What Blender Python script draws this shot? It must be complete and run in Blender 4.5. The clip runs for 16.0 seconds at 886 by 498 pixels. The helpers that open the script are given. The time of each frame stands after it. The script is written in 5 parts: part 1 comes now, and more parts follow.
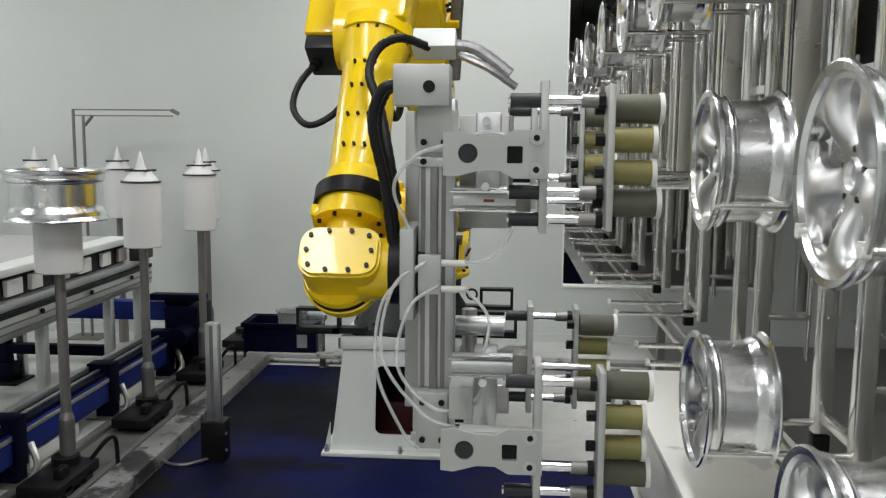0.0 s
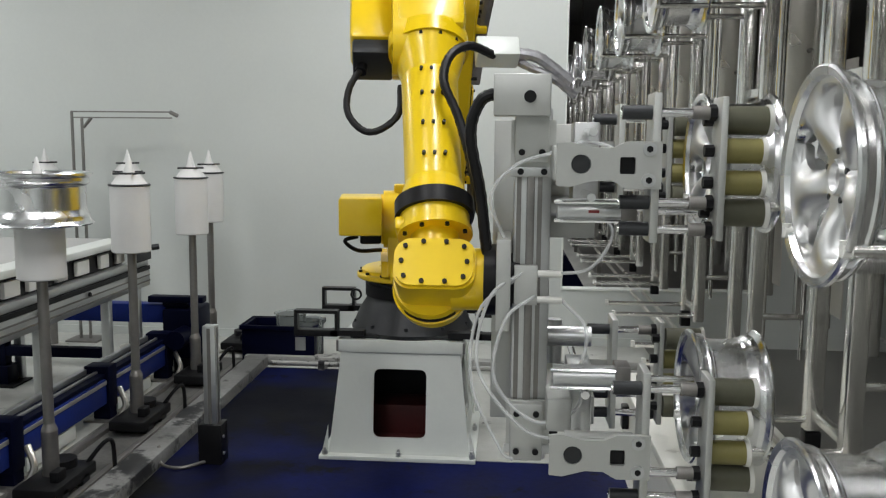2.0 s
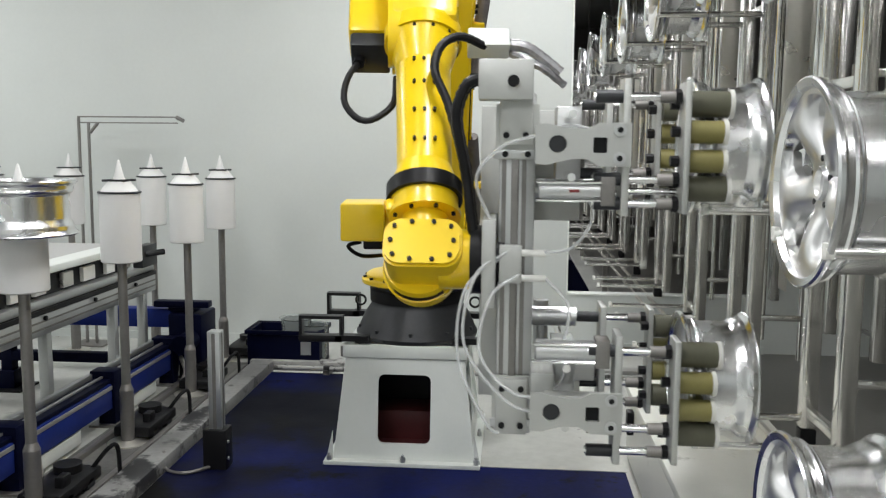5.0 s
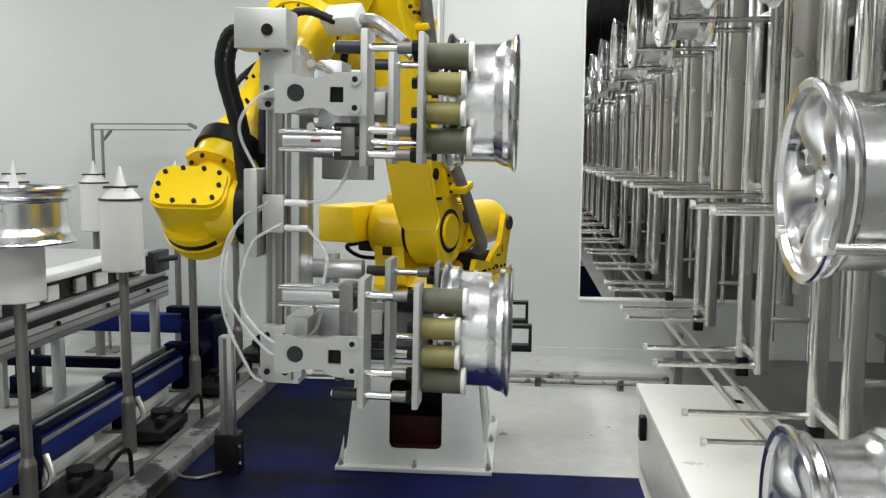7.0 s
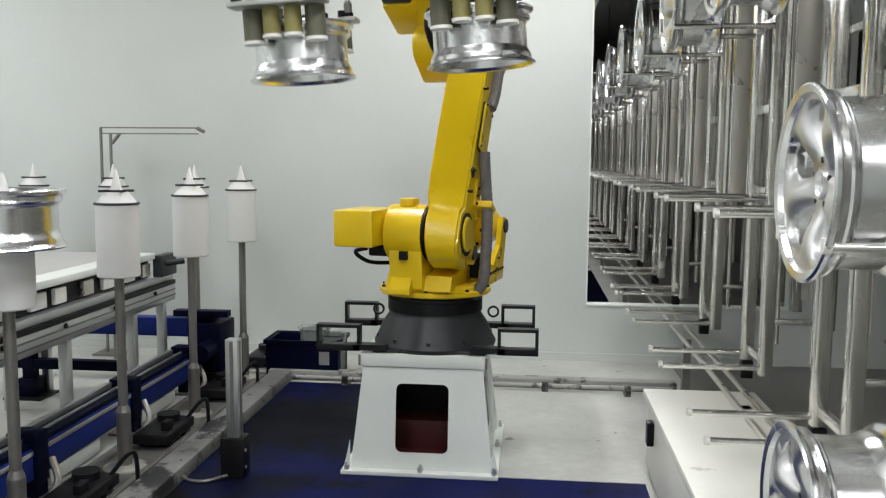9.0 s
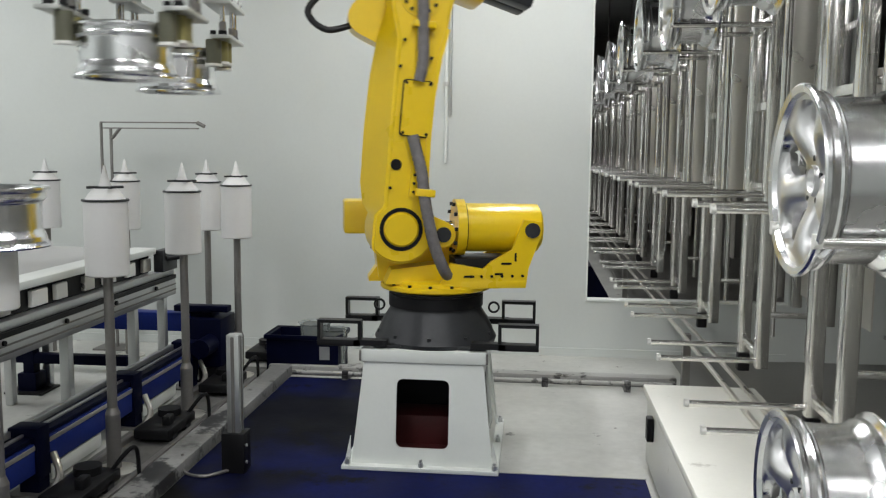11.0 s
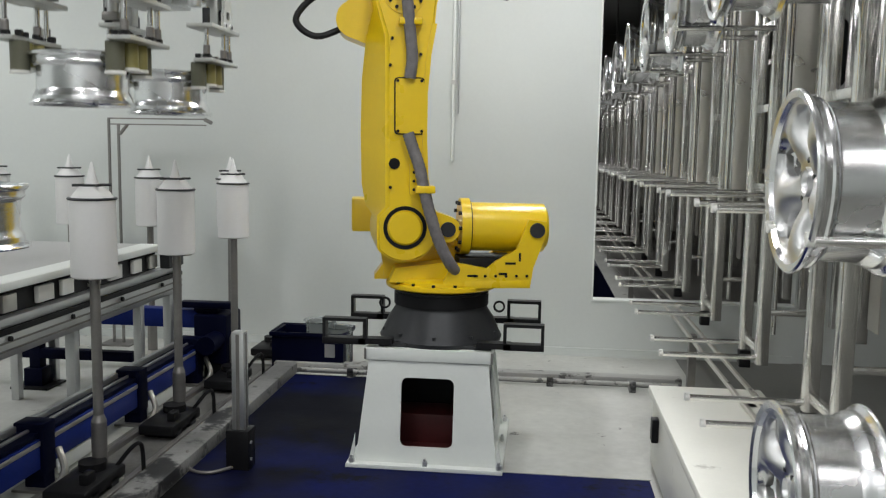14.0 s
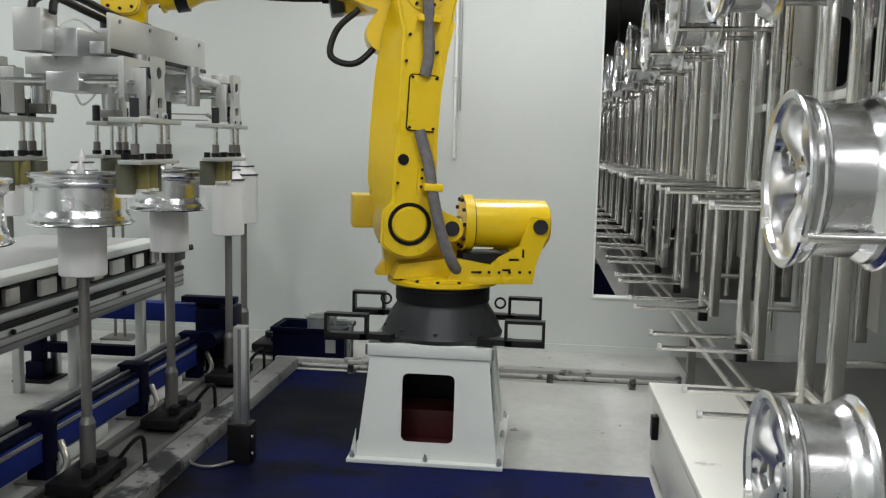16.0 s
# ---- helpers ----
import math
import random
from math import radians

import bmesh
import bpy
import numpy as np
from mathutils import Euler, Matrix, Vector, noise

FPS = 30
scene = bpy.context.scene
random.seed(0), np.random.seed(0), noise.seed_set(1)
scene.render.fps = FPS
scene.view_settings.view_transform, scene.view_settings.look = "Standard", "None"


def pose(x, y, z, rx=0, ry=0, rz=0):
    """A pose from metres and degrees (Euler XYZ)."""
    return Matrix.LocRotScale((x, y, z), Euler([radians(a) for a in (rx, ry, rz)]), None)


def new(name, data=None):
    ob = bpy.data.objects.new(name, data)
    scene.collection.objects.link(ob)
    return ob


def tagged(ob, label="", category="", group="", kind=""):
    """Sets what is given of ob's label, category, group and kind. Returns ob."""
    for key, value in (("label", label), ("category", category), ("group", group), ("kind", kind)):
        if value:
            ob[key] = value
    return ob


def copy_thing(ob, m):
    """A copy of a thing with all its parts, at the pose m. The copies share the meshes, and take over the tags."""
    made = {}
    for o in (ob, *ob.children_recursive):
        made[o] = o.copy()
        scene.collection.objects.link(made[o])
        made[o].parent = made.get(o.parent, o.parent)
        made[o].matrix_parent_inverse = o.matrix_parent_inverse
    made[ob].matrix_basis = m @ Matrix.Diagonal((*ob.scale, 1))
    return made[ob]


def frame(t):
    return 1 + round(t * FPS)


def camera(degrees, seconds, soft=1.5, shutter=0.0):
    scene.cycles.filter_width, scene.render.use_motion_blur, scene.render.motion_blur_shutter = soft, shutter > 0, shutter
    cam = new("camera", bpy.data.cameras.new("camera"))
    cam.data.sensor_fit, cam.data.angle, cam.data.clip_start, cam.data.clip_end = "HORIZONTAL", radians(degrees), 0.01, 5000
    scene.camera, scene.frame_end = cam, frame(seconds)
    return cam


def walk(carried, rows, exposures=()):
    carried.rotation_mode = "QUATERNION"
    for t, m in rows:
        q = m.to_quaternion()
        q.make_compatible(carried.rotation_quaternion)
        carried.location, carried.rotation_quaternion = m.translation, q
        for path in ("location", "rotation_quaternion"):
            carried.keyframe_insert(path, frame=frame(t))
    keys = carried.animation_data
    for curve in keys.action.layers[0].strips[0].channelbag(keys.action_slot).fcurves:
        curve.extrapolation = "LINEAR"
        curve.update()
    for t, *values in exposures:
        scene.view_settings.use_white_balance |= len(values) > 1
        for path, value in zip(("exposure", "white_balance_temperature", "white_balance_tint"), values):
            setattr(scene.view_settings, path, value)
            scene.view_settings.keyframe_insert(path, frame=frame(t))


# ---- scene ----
# camera: seconds, yaw, pitch, roll, x, y, z
cam = camera(54.0, 16.0, soft=1.2, shutter=0.8)
PATH = [
    (0.0, 4.121, -7.281, -0.500, -0.027, -0.024, 1.513),
    (0.5, 4.383, -7.312, -0.199, 0.004, 0.004, 1.502),
    (1.0, 4.190, -7.075, -0.388, -0.023, -0.017, 1.510),
    (1.5, 4.116, -6.940, -0.694, -0.033, -0.025, 1.507),
    (2.0, 4.145, -7.135, -0.546, -0.018, -0.014, 1.513),
    (2.5, 4.176, -7.379, -0.373, -0.017, -0.007, 1.521),
    (3.0, 3.977, -7.224, -0.326, -0.013, -0.012, 1.517),
    (3.5, 3.921, -7.001, -0.635, -0.027, -0.015, 1.514),
    (4.0, 4.074, -7.181, -0.589, -0.022, -0.013, 1.530),
    (6.5, 5.317, -6.403, -0.386, 0.003, -0.010, 1.508),
    (7.0, 5.395, -6.422, -0.304, -0.002, -0.006, 1.509),
    (7.5, 5.431, -6.169, -0.525, -0.001, -0.007, 1.506),
    (8.0, 5.829, -6.358, -0.392, -0.007, -0.005, 1.517),
    (8.5, 6.010, -6.070, -0.387, 0.009, 0.001, 1.511),
    (9.0, 5.900, -6.050, -0.450, -0.000, -0.000, 1.500),
    (11.5, 5.912, -6.506, -0.574, -0.006, -0.004, 1.510),
    (12.0, 6.171, -6.542, -0.785, -0.006, -0.002, 1.511),
    (12.5, 6.030, -6.586, -0.877, -0.010, -0.001, 1.510),
    (13.0, 6.320, -6.559, -0.991, -0.002, 0.001, 1.509),
    (13.5, 6.414, -6.601, -0.832, -0.008, -0.003, 1.511),
    (14.0, 6.342, -6.577, -0.961, -0.004, 0.001, 1.512),
    (14.5, 6.353, -6.498, -0.957, -0.000, -0.002, 1.515),
    (15.0, 5.792, -6.317, -1.038, -0.009, -0.019, 1.512),
    (15.5, 6.136, -6.471, -1.251, -0.004, -0.010, 1.510),
    (16.0, 6.368, -6.801, -1.328, -0.012, -0.012, 1.512),
]

walk(cam, [(t, pose(x, y, z, 90 + p, r, w)) for t, w, p, r, x, y, z in PATH],
     [(0.0, 0.02), (1.5, -0.07), (2.1, -0.04), (2.5, 0.17), (3.0, 0.25), (3.5, 0.32), (8.0, 0.31), (9.0, 0.31), (11.4, 0.11), (12.5, 0.08), (16.0, 0.06)])

# ---- light ----
world = bpy.data.worlds.new("world")
scene.world = world
world.use_nodes = True
world.node_tree.nodes["Background"].inputs["Color"].default_value = (0.75, 0.8, 0.85, 1)
world.node_tree.nodes["Background"].inputs["Strength"].default_value = 0.02
scene.view_settings.exposure = 0.0
CEIL = 3.7


def lamp(name, x, y, sx, sy, power, z=CEIL - 0.12, color=(0.985, 0.99, 1.0)):
    data = bpy.data.lights.new(name, "AREA")
    data.shape, data.size, data.size_y, data.energy, data.color = "RECTANGLE", sx, sy, power, color
    ob = new(name, data)
    ob.matrix_world = pose(x, y, z)
    return ob


# the last lamp is a fill added behind the view to brighten rack posts
TUBES = [(-4.5, 1.6), (-4.5, 4.6), (-1.2, 1.2), (-1.2, 4.4), (0.25, 2.2), (0.25, 5.0), (-1.2, -1.6), (2.1, 2.6), (2.1, -0.6), (0.9, -1.9)]
for lx, ly in TUBES:
    lamp("ceiling_lamp_light", lx, ly, 0.22, 1.25, 15 if lx > 2 else 40 if lx < -3 else 32 if ly < -1.8 else 33 if lx > 0 else 28)
# unseen lamps added to brighten the passage behind the opening
TUNNEL_FILL = [(0.42, 7.6), (0.42, 10.2), (0.42, 13.2)]
for lx, ly in TUNNEL_FILL:
    lamp("tunnel_light", lx, ly, 0.16, 1.25, 22, 2.78)


# ---- materials ----
def material(name, color, rough=0.5, metal=0.0, vary=0.12, scale=6.0, grain=60.0, bump=0.05, rough_vary=0.12, stretch=(1, 1, 1), emit=0.0,
             random_piece=0.0, coat=0.0, spec=0.5):
    m = bpy.data.materials.new(name)
    m.use_nodes = True
    nt = m.node_tree
    b = nt.nodes["Principled BSDF"]
    co = nt.nodes.new("ShaderNodeTexCoord")
    mp = nt.nodes.new("ShaderNodeMapping")
    mp.inputs["Scale"].default_value = stretch
    nt.links.new(co.outputs["Object"], mp.inputs["Vector"])
    n1, n2 = nt.nodes.new("ShaderNodeTexNoise"), nt.nodes.new("ShaderNodeTexNoise")
    for n, s, d in ((n1, scale, 4), (n2, grain, 2)):
        n.inputs["Scale"].default_value, n.inputs["Detail"].default_value = s, d
        nt.links.new(mp.outputs["Vector"], n.inputs["Vector"])
    mix = nt.nodes.new("ShaderNodeMath")
    mix.operation = "MULTIPLY_ADD"
    mix.inputs[1].default_value = 0.35
    nt.links.new(n2.outputs["Fac"], mix.inputs[0])
    nt.links.new(n1.outputs["Fac"], mix.inputs[2])
    last = mix.outputs[0]
    if random_piece:
        info = nt.nodes.new("ShaderNodeObjectInfo")
        add = nt.nodes.new("ShaderNodeMath")
        add.operation = "MULTIPLY_ADD"
        add.inputs[1].default_value = random_piece
        nt.links.new(info.outputs["Random"], add.inputs[0])
        nt.links.new(last, add.inputs[2])
        last = add.outputs[0]
    ramp = nt.nodes.new("ShaderNodeMapRange")
    ramp.inputs["From Min"].default_value, ramp.inputs["From Max"].default_value = 0.3, 1.05
    ramp.inputs["To Min"].default_value, ramp.inputs["To Max"].default_value = 1 - vary, 1 + vary
    nt.links.new(last, ramp.inputs["Value"])
    col = nt.nodes.new("ShaderNodeVectorMath")
    col.operation = "SCALE"
    col.inputs[0].default_value = color
    nt.links.new(ramp.outputs[0], col.inputs["Scale"])
    nt.links.new(col.outputs[0], b.inputs["Base Color"])
    rr = nt.nodes.new("ShaderNodeMapRange")
    rr.inputs["From Min"].default_value, rr.inputs["From Max"].default_value = 0.3, 0.7
    rr.inputs["To Min"].default_value, rr.inputs["To Max"].default_value = max(0.02, rough - rough_vary * rough), min(1, rough + rough_vary * rough)
    nt.links.new(n1.outputs["Fac"], rr.inputs["Value"])
    nt.links.new(rr.outputs[0], b.inputs["Roughness"])
    b.inputs["Metallic"].default_value = metal
    b.inputs["Coat Weight"].default_value = coat
    b.inputs["Specular IOR Level"].default_value = spec
    if bump:
        bp = nt.nodes.new("ShaderNodeBump")
        bp.inputs["Strength"].default_value, bp.inputs["Distance"].default_value = bump, 0.004
        nt.links.new(n2.outputs["Fac"], bp.inputs["Height"])
        nt.links.new(bp.outputs[0], b.inputs["Normal"])
    if emit:
        b.inputs["Emission Color"].default_value = (*color, 1)
        b.inputs["Emission Strength"].default_value = emit
    return m


def clear(name, color=(0.9, 0.93, 0.95), rough=0.15, alpha=0.35):
    m = material(name, color, rough, 0, 0.03, bump=0)
    m.node_tree.nodes["Principled BSDF"].inputs["Alpha"].default_value = alpha
    return m


def grimy(m, dirt, where, size):
    """Adds one large worn and greasy patch with a ragged edge to a material."""
    nt = m.node_tree
    b = nt.nodes["Principled BSDF"]
    old = b.inputs["Base Color"].links[0].from_socket
    co, no = nt.nodes.new("ShaderNodeTexCoord"), nt.nodes.new("ShaderNodeTexNoise")
    no.inputs["Scale"].default_value, no.inputs["Detail"].default_value = 2.2, 6
    nt.links.new(co.outputs["Object"], no.inputs["Vector"])
    dist = nt.nodes.new("ShaderNodeVectorMath")
    dist.operation = "DISTANCE"
    dist.inputs[1].default_value = where
    nt.links.new(co.outputs["Object"], dist.inputs[0])
    add = nt.nodes.new("ShaderNodeMath")
    add.operation = "MULTIPLY_ADD"
    add.inputs[1].default_value = 1.6
    nt.links.new(no.outputs["Fac"], add.inputs[0])
    nt.links.new(dist.outputs["Value"], add.inputs[2])
    edge = nt.nodes.new("ShaderNodeMapRange")
    edge.inputs["From Min"].default_value, edge.inputs["From Max"].default_value = size + 0.55, size + 1.15
    nt.links.new(add.outputs[0], edge.inputs["Value"])
    mix = nt.nodes.new("ShaderNodeMix")
    mix.data_type = "RGBA"
    nt.links.new(edge.outputs[0], mix.inputs["Factor"])
    mix.inputs[6].default_value = (*dirt, 1)
    nt.links.new(old, mix.inputs[7])
    nt.links.new(mix.outputs[2], b.inputs["Base Color"])
    return m


def speckled(m, dirt, scale, level):
    """Strews small ragged specks of dirt over a material."""
    nt = m.node_tree
    b = nt.nodes["Principled BSDF"]
    old = b.inputs["Base Color"].links[0].from_socket
    co, no = nt.nodes.new("ShaderNodeTexCoord"), nt.nodes.new("ShaderNodeTexNoise")
    no.inputs["Scale"].default_value, no.inputs["Detail"].default_value, no.inputs["Roughness"].default_value = scale, 8, 0.68
    nt.links.new(co.outputs["Object"], no.inputs["Vector"])
    edge = nt.nodes.new("ShaderNodeMapRange")
    edge.inputs["From Min"].default_value, edge.inputs["From Max"].default_value = level - 0.06, level
    nt.links.new(no.outputs["Fac"], edge.inputs["Value"])
    mix = nt.nodes.new("ShaderNodeMix")
    mix.data_type = "RGBA"
    nt.links.new(edge.outputs[0], mix.inputs["Factor"])
    nt.links.new(old, mix.inputs[6])
    mix.inputs[7].default_value = (*dirt, 1)
    nt.links.new(mix.outputs[2], b.inputs["Base Color"])
    return m


M_WALL = material("wall_panel_paint", (0.60, 0.63, 0.61), 0.34, 0, 0.05, 1.2, 40, 0.02)
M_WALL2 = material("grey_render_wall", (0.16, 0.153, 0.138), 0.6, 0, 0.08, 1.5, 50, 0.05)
M_FLOOR = speckled(material("light_floor_paint", (0.49, 0.495, 0.465), 0.36, 0, 0.28, 2.2, 22, 0.06), (0.10, 0.095, 0.085), 7.0, 0.70)
M_CEIL = material("ceiling_paint", (0.24, 0.245, 0.24), 0.7, 0, 0.05, 2, 40, 0.02)
M_MAT = material("dark_blue_mat", (0.0024, 0.0055, 0.056), 0.55, 0, 0.7, 2.4, 40, 0.12, spec=0.08)
M_MAT = grimy(grimy(M_MAT, (0.0016, 0.0020, 0.0060), (-1.12, 4.75, 0.0), 0.62), (0.0030, 0.0030, 0.0034), (-1.60, 3.35, 0.0), 0.42)
M_MAT = speckled(M_MAT, (0.0022, 0.0024, 0.004), 3.0, 0.62)
M_YEL = material("yellow_paint", (0.87, 0.60, 0.006), 0.30, 0, 0.06, 3, 50, 0.02, coat=0.25)
M_WHITE = material("white_paint", (0.76, 0.79, 0.755), 0.34, 0, 0.05, 3, 50, 0.02)
M_BOXW = speckled(material("white_cabinet_paint", (0.82, 0.82, 0.755), 0.42, 0, 0.06, 3, 50, 0.02), (0.55, 0.54, 0.48), 5.0, 0.70)
M_DARK = material("dark_casting", (0.035, 0.037, 0.04), 0.4, 0.2, 0.3, 5, 60, 0.06, spec=0.3)
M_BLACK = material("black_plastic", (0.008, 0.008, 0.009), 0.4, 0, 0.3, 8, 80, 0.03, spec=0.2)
M_BLACKP = material("black_frame_paint", (0.012, 0.012, 0.013), 0.35, 0, 0.25, 8, 80, 0.03, spec=0.2)
M_HOSE = material("grey_sleeve", (0.17, 0.16, 0.16), 0.6, 0, 0.35, 30, 160, 0.3)
M_BHOSE = material("black_corrugated_hose", (0.010, 0.010, 0.011), 0.45, 0, 0.3, 20, 120, 0.2, spec=0.25)
M_POL = material("polished_aluminium", (0.84, 0.85, 0.86), 0.235, 1, 0.05, 5, 90, 0.015, 0.35)
M_TURN = material("turned_aluminium", (0.78, 0.785, 0.79), 0.38, 1, 0.06, 8, 90, 0.03, 0.3)
M_STEEL = material("stainless_steel", (0.78, 0.775, 0.75), 0.20, 1, 0.12, 4, 70, 0.03, 0.4, random_piece=0.15)
M_SAT = material("satin_steel_panel", (0.66, 0.64, 0.59), 0.33, 0.8, 0.10, 2.5, 60, 0.04, 0.3, random_piece=0.2)
M_ALU = material("satin_aluminium", (0.58, 0.59, 0.59), 0.34, 0.85, 0.07, 6, 80, 0.03)
M_ALUW = material("milled_aluminium_plate", (0.50, 0.51, 0.49), 0.42, 0.5, 0.06, 6, 80, 0.03)
M_ROD = material("chrome_rod", (0.8, 0.8, 0.8), 0.12, 1, 0.04, 6, 80, 0.01)
M_ROLL = material("dark_grey_rubber", (0.105, 0.105, 0.070), 0.55, 0, 0.15, 10, 90, 0.06)
M_OLIVE = material("olive_rubber", (0.235, 0.21, 0.07), 0.5, 0, 0.15, 10, 90, 0.06)
M_CAP = material("white_nylon", (0.78, 0.78, 0.74), 0.45, 0, 0.05, 10, 90, 0.02)
M_BLUE = material("blue_machine_paint", (0.010, 0.024, 0.17), 0.4, 0, 0.35, 3, 50, 0.04, spec=0.2)
M_NAVY = material("navy_machine_paint", (0.0014, 0.0024, 0.015), 0.45, 0, 0.4, 3, 50, 0.04, spec=0.08)
M_GREYP = speckled(material("grey_floor_beam_paint", (0.19, 0.19, 0.185), 0.5, 0, 0.6, 5, 50, 0.08), (0.02, 0.02, 0.022), 4.0, 0.58)
M_SLEEVE = material("white_sleeve", (0.68, 0.68, 0.67), 0.45, 0, 0.04, 4, 60, 0.02)
M_POST = material("dull_steel_post", (0.24, 0.23, 0.22), 0.42, 0.7, 0.2, 6, 60, 0.05)
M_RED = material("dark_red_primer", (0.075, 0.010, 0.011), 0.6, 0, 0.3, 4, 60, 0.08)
M_TUBE = clear("clear_air_tube", (0.85, 0.87, 0.87), 0.2, 0.40)
M_BAGS = clear("clear_plastic", (0.30, 0.33, 0.32), 0.12, 0.55)
M_LAMP = material("lamp_diffuser", (1.0, 0.985, 0.95), 0.5, 0, 0.0, bump=0, emit=5.0)
M_CHAN = speckled(material("dull_channel_paint", (0.34, 0.34, 0.325), 0.45, 0, 0.2, 4, 50, 0.05), (0.08, 0.08, 0.075), 9.0, 0.62)
M_TOP = material("worn_grey_sheet", (0.42, 0.42, 0.41), 0.45, 0, 0.1, 2, 40, 0.04)
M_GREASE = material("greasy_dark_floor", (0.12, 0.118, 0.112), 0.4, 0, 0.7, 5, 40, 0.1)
M_FOIL = material("crumpled_foil_wrap", (0.45, 0.45, 0.47), 0.38, 0.7, 0.4, 25, 60, 0.6)
# near-black for the sheets added as light block and dark backdrop
M_SHADE = material("dark_shade_sheet", (0.022, 0.020, 0.017), 0.55, 0, 0.3, 2, 40, 0.05)
M_LANE = material("dull_grey_lane_floor", (0.17, 0.168, 0.155), 0.4, 0, 0.2, 1.5, 40, 0.05)
M_REDMARK = material("red_label", (0.22, 0.03, 0.03), 0.5, 0, 0.1)


# ---- mesh helpers ----
def obj(name, bm, mat, parent=None, label="", smooth=True, angle=35):
    me = bpy.data.meshes.new(name)
    bmesh.ops.recalc_face_normals(bm, faces=bm.faces[:])
    if smooth:
        lim = radians(angle)
        for f in bm.faces:
            f.smooth = True
        for e in bm.edges:
            if len(e.link_faces) == 2 and e.calc_face_angle(0) > lim:
                e.smooth = False
    bm.to_mesh(me)
    bm.free()
    me.materials.append(mat)
    ob = new(name, me)
    if parent:
        ob.parent = parent
    if label:
        ob["label"] = label
    return ob


def part(name, bm, mat, parent, label=""):
    return obj(name, bm, mat, parent, label)


def thing(name, label, category, x=0, y=0, z=0, rz=0, group="", kind=""):
    ob = new(name)
    ob.empty_display_size = 0.1
    ob.matrix_world = pose(x, y, z, 0, 0, rz)
    return tagged(ob, label, category, group, kind)


def B():
    return bmesh.new()


def box(bm, x0, x1, y0, y1, z0, z1, bev=0.0, m=None):
    mat = Matrix.Translation(((x0 + x1) / 2, (y0 + y1) / 2, (z0 + z1) / 2)) @ Matrix.Diagonal((abs(x1 - x0), abs(y1 - y0), abs(z1 - z0), 1))
    if m is not None:
        mat = m @ mat
    r = bmesh.ops.create_cube(bm, size=1, matrix=mat)
    if bev > 0:
        es = list({e for v in r["verts"] for e in v.link_edges})
        bmesh.ops.bevel(bm, geom=es, offset=bev, segments=2, affect="EDGES", profile=0.5)
    return bm


def rod(bm, a, b, r, r2=None, n=16, caps=True):
    a, b = Vector(a), Vector(b)
    d = b - a
    m = Matrix.Translation((a + b) / 2) @ d.to_track_quat("Z", "Y").to_matrix().to_4x4()
    bmesh.ops.create_cone(bm, cap_ends=caps, cap_tris=False, segments=n, radius1=r, radius2=r if r2 is None else r2, depth=d.length, matrix=m)
    return bm


def lathe(bm, profile, n=48, m=None, closed=False):
    """Turns (radius, height) pairs round z."""
    rings = []
    for r, h in profile:
        ring = []
        for i in range(n):
            a = 2 * math.pi * i / n
            p = Vector((r * math.cos(a), r * math.sin(a), h))
            ring.append(bm.verts.new(m @ p if m is not None else p))
        rings.append(ring)
    pairs = list(zip(rings, rings[1:])) + ([(rings[-1], rings[0])] if closed else [])
    for p, q in pairs:
        for i in range(n):
            bm.faces.new((p[i], p[(i + 1) % n], q[(i + 1) % n], q[i]))
    if not closed:
        for ring, (r, h) in ((rings[0], profile[0]), (rings[-1], profile[-1])):
            if r > 1e-5:
                bm.faces.new(ring)
    return bm


def tube(bm, pts, r, n=8, steps=6, ribs=0.0):
    """A round tube along a smooth line through pts."""
    P = [Vector(p) for p in pts]
    Q = [P[0] * 2 - P[1]] + P + [P[-1] * 2 - P[-2]]
    line = []
    for i in range(1, len(Q) - 2):
        a, b, c, d = Q[i - 1:i + 3]
        for k in range(steps):
            t = k / steps
            line.append(0.5 * ((2 * b) + (c - a) * t + (2 * a - 5 * b + 4 * c - d) * t * t + (3 * b - 3 * c + d - a) * t ** 3))
    line.append(P[-1])
    rings, up = [], Vector((0.13, 0.31, 0.94))
    for i, p in enumerate(line):
        d = (line[min(i + 1, len(line) - 1)] - line[max(i - 1, 0)]).normalized()
        u = (up - d * up.dot(d))
        if u.length < 1e-3:
            u = d.orthogonal()
        u.normalize()
        up = u
        v = d.cross(u)
        rr = r * (1 + (ribs if i % 2 else -ribs))
        rings.append([bm.verts.new(p + (u * math.cos(2 * math.pi * k / n) + v * math.sin(2 * math.pi * k / n)) * rr) for k in range(n)])
    for a, b in zip(rings, rings[1:]):
        for i in range(n):
            bm.faces.new((a[i], a[(i + 1) % n], b[(i + 1) % n], b[i]))
    bm.faces.new(rings[0])
    bm.faces.new(rings[-1])
    return bm


def slab(bm, outline, t0, t1, m=None, holes=False):
    """Extrudes a flat outline of (u, v) pairs, from w = t0 to t1, laid out as (u, v, w)."""
    lo = [bm.verts.new((m or Matrix()) @ Vector((u, v, t0))) for u, v in outline]
    hi = [bm.verts.new((m or Matrix()) @ Vector((u, v, t1))) for u, v in outline]
    bm.faces.new(lo)
    bm.faces.new(hi)
    n = len(outline)
    for i in range(n):
        bm.faces.new((lo[i], lo[(i + 1) % n], hi[(i + 1) % n], hi[i]))
    return bm


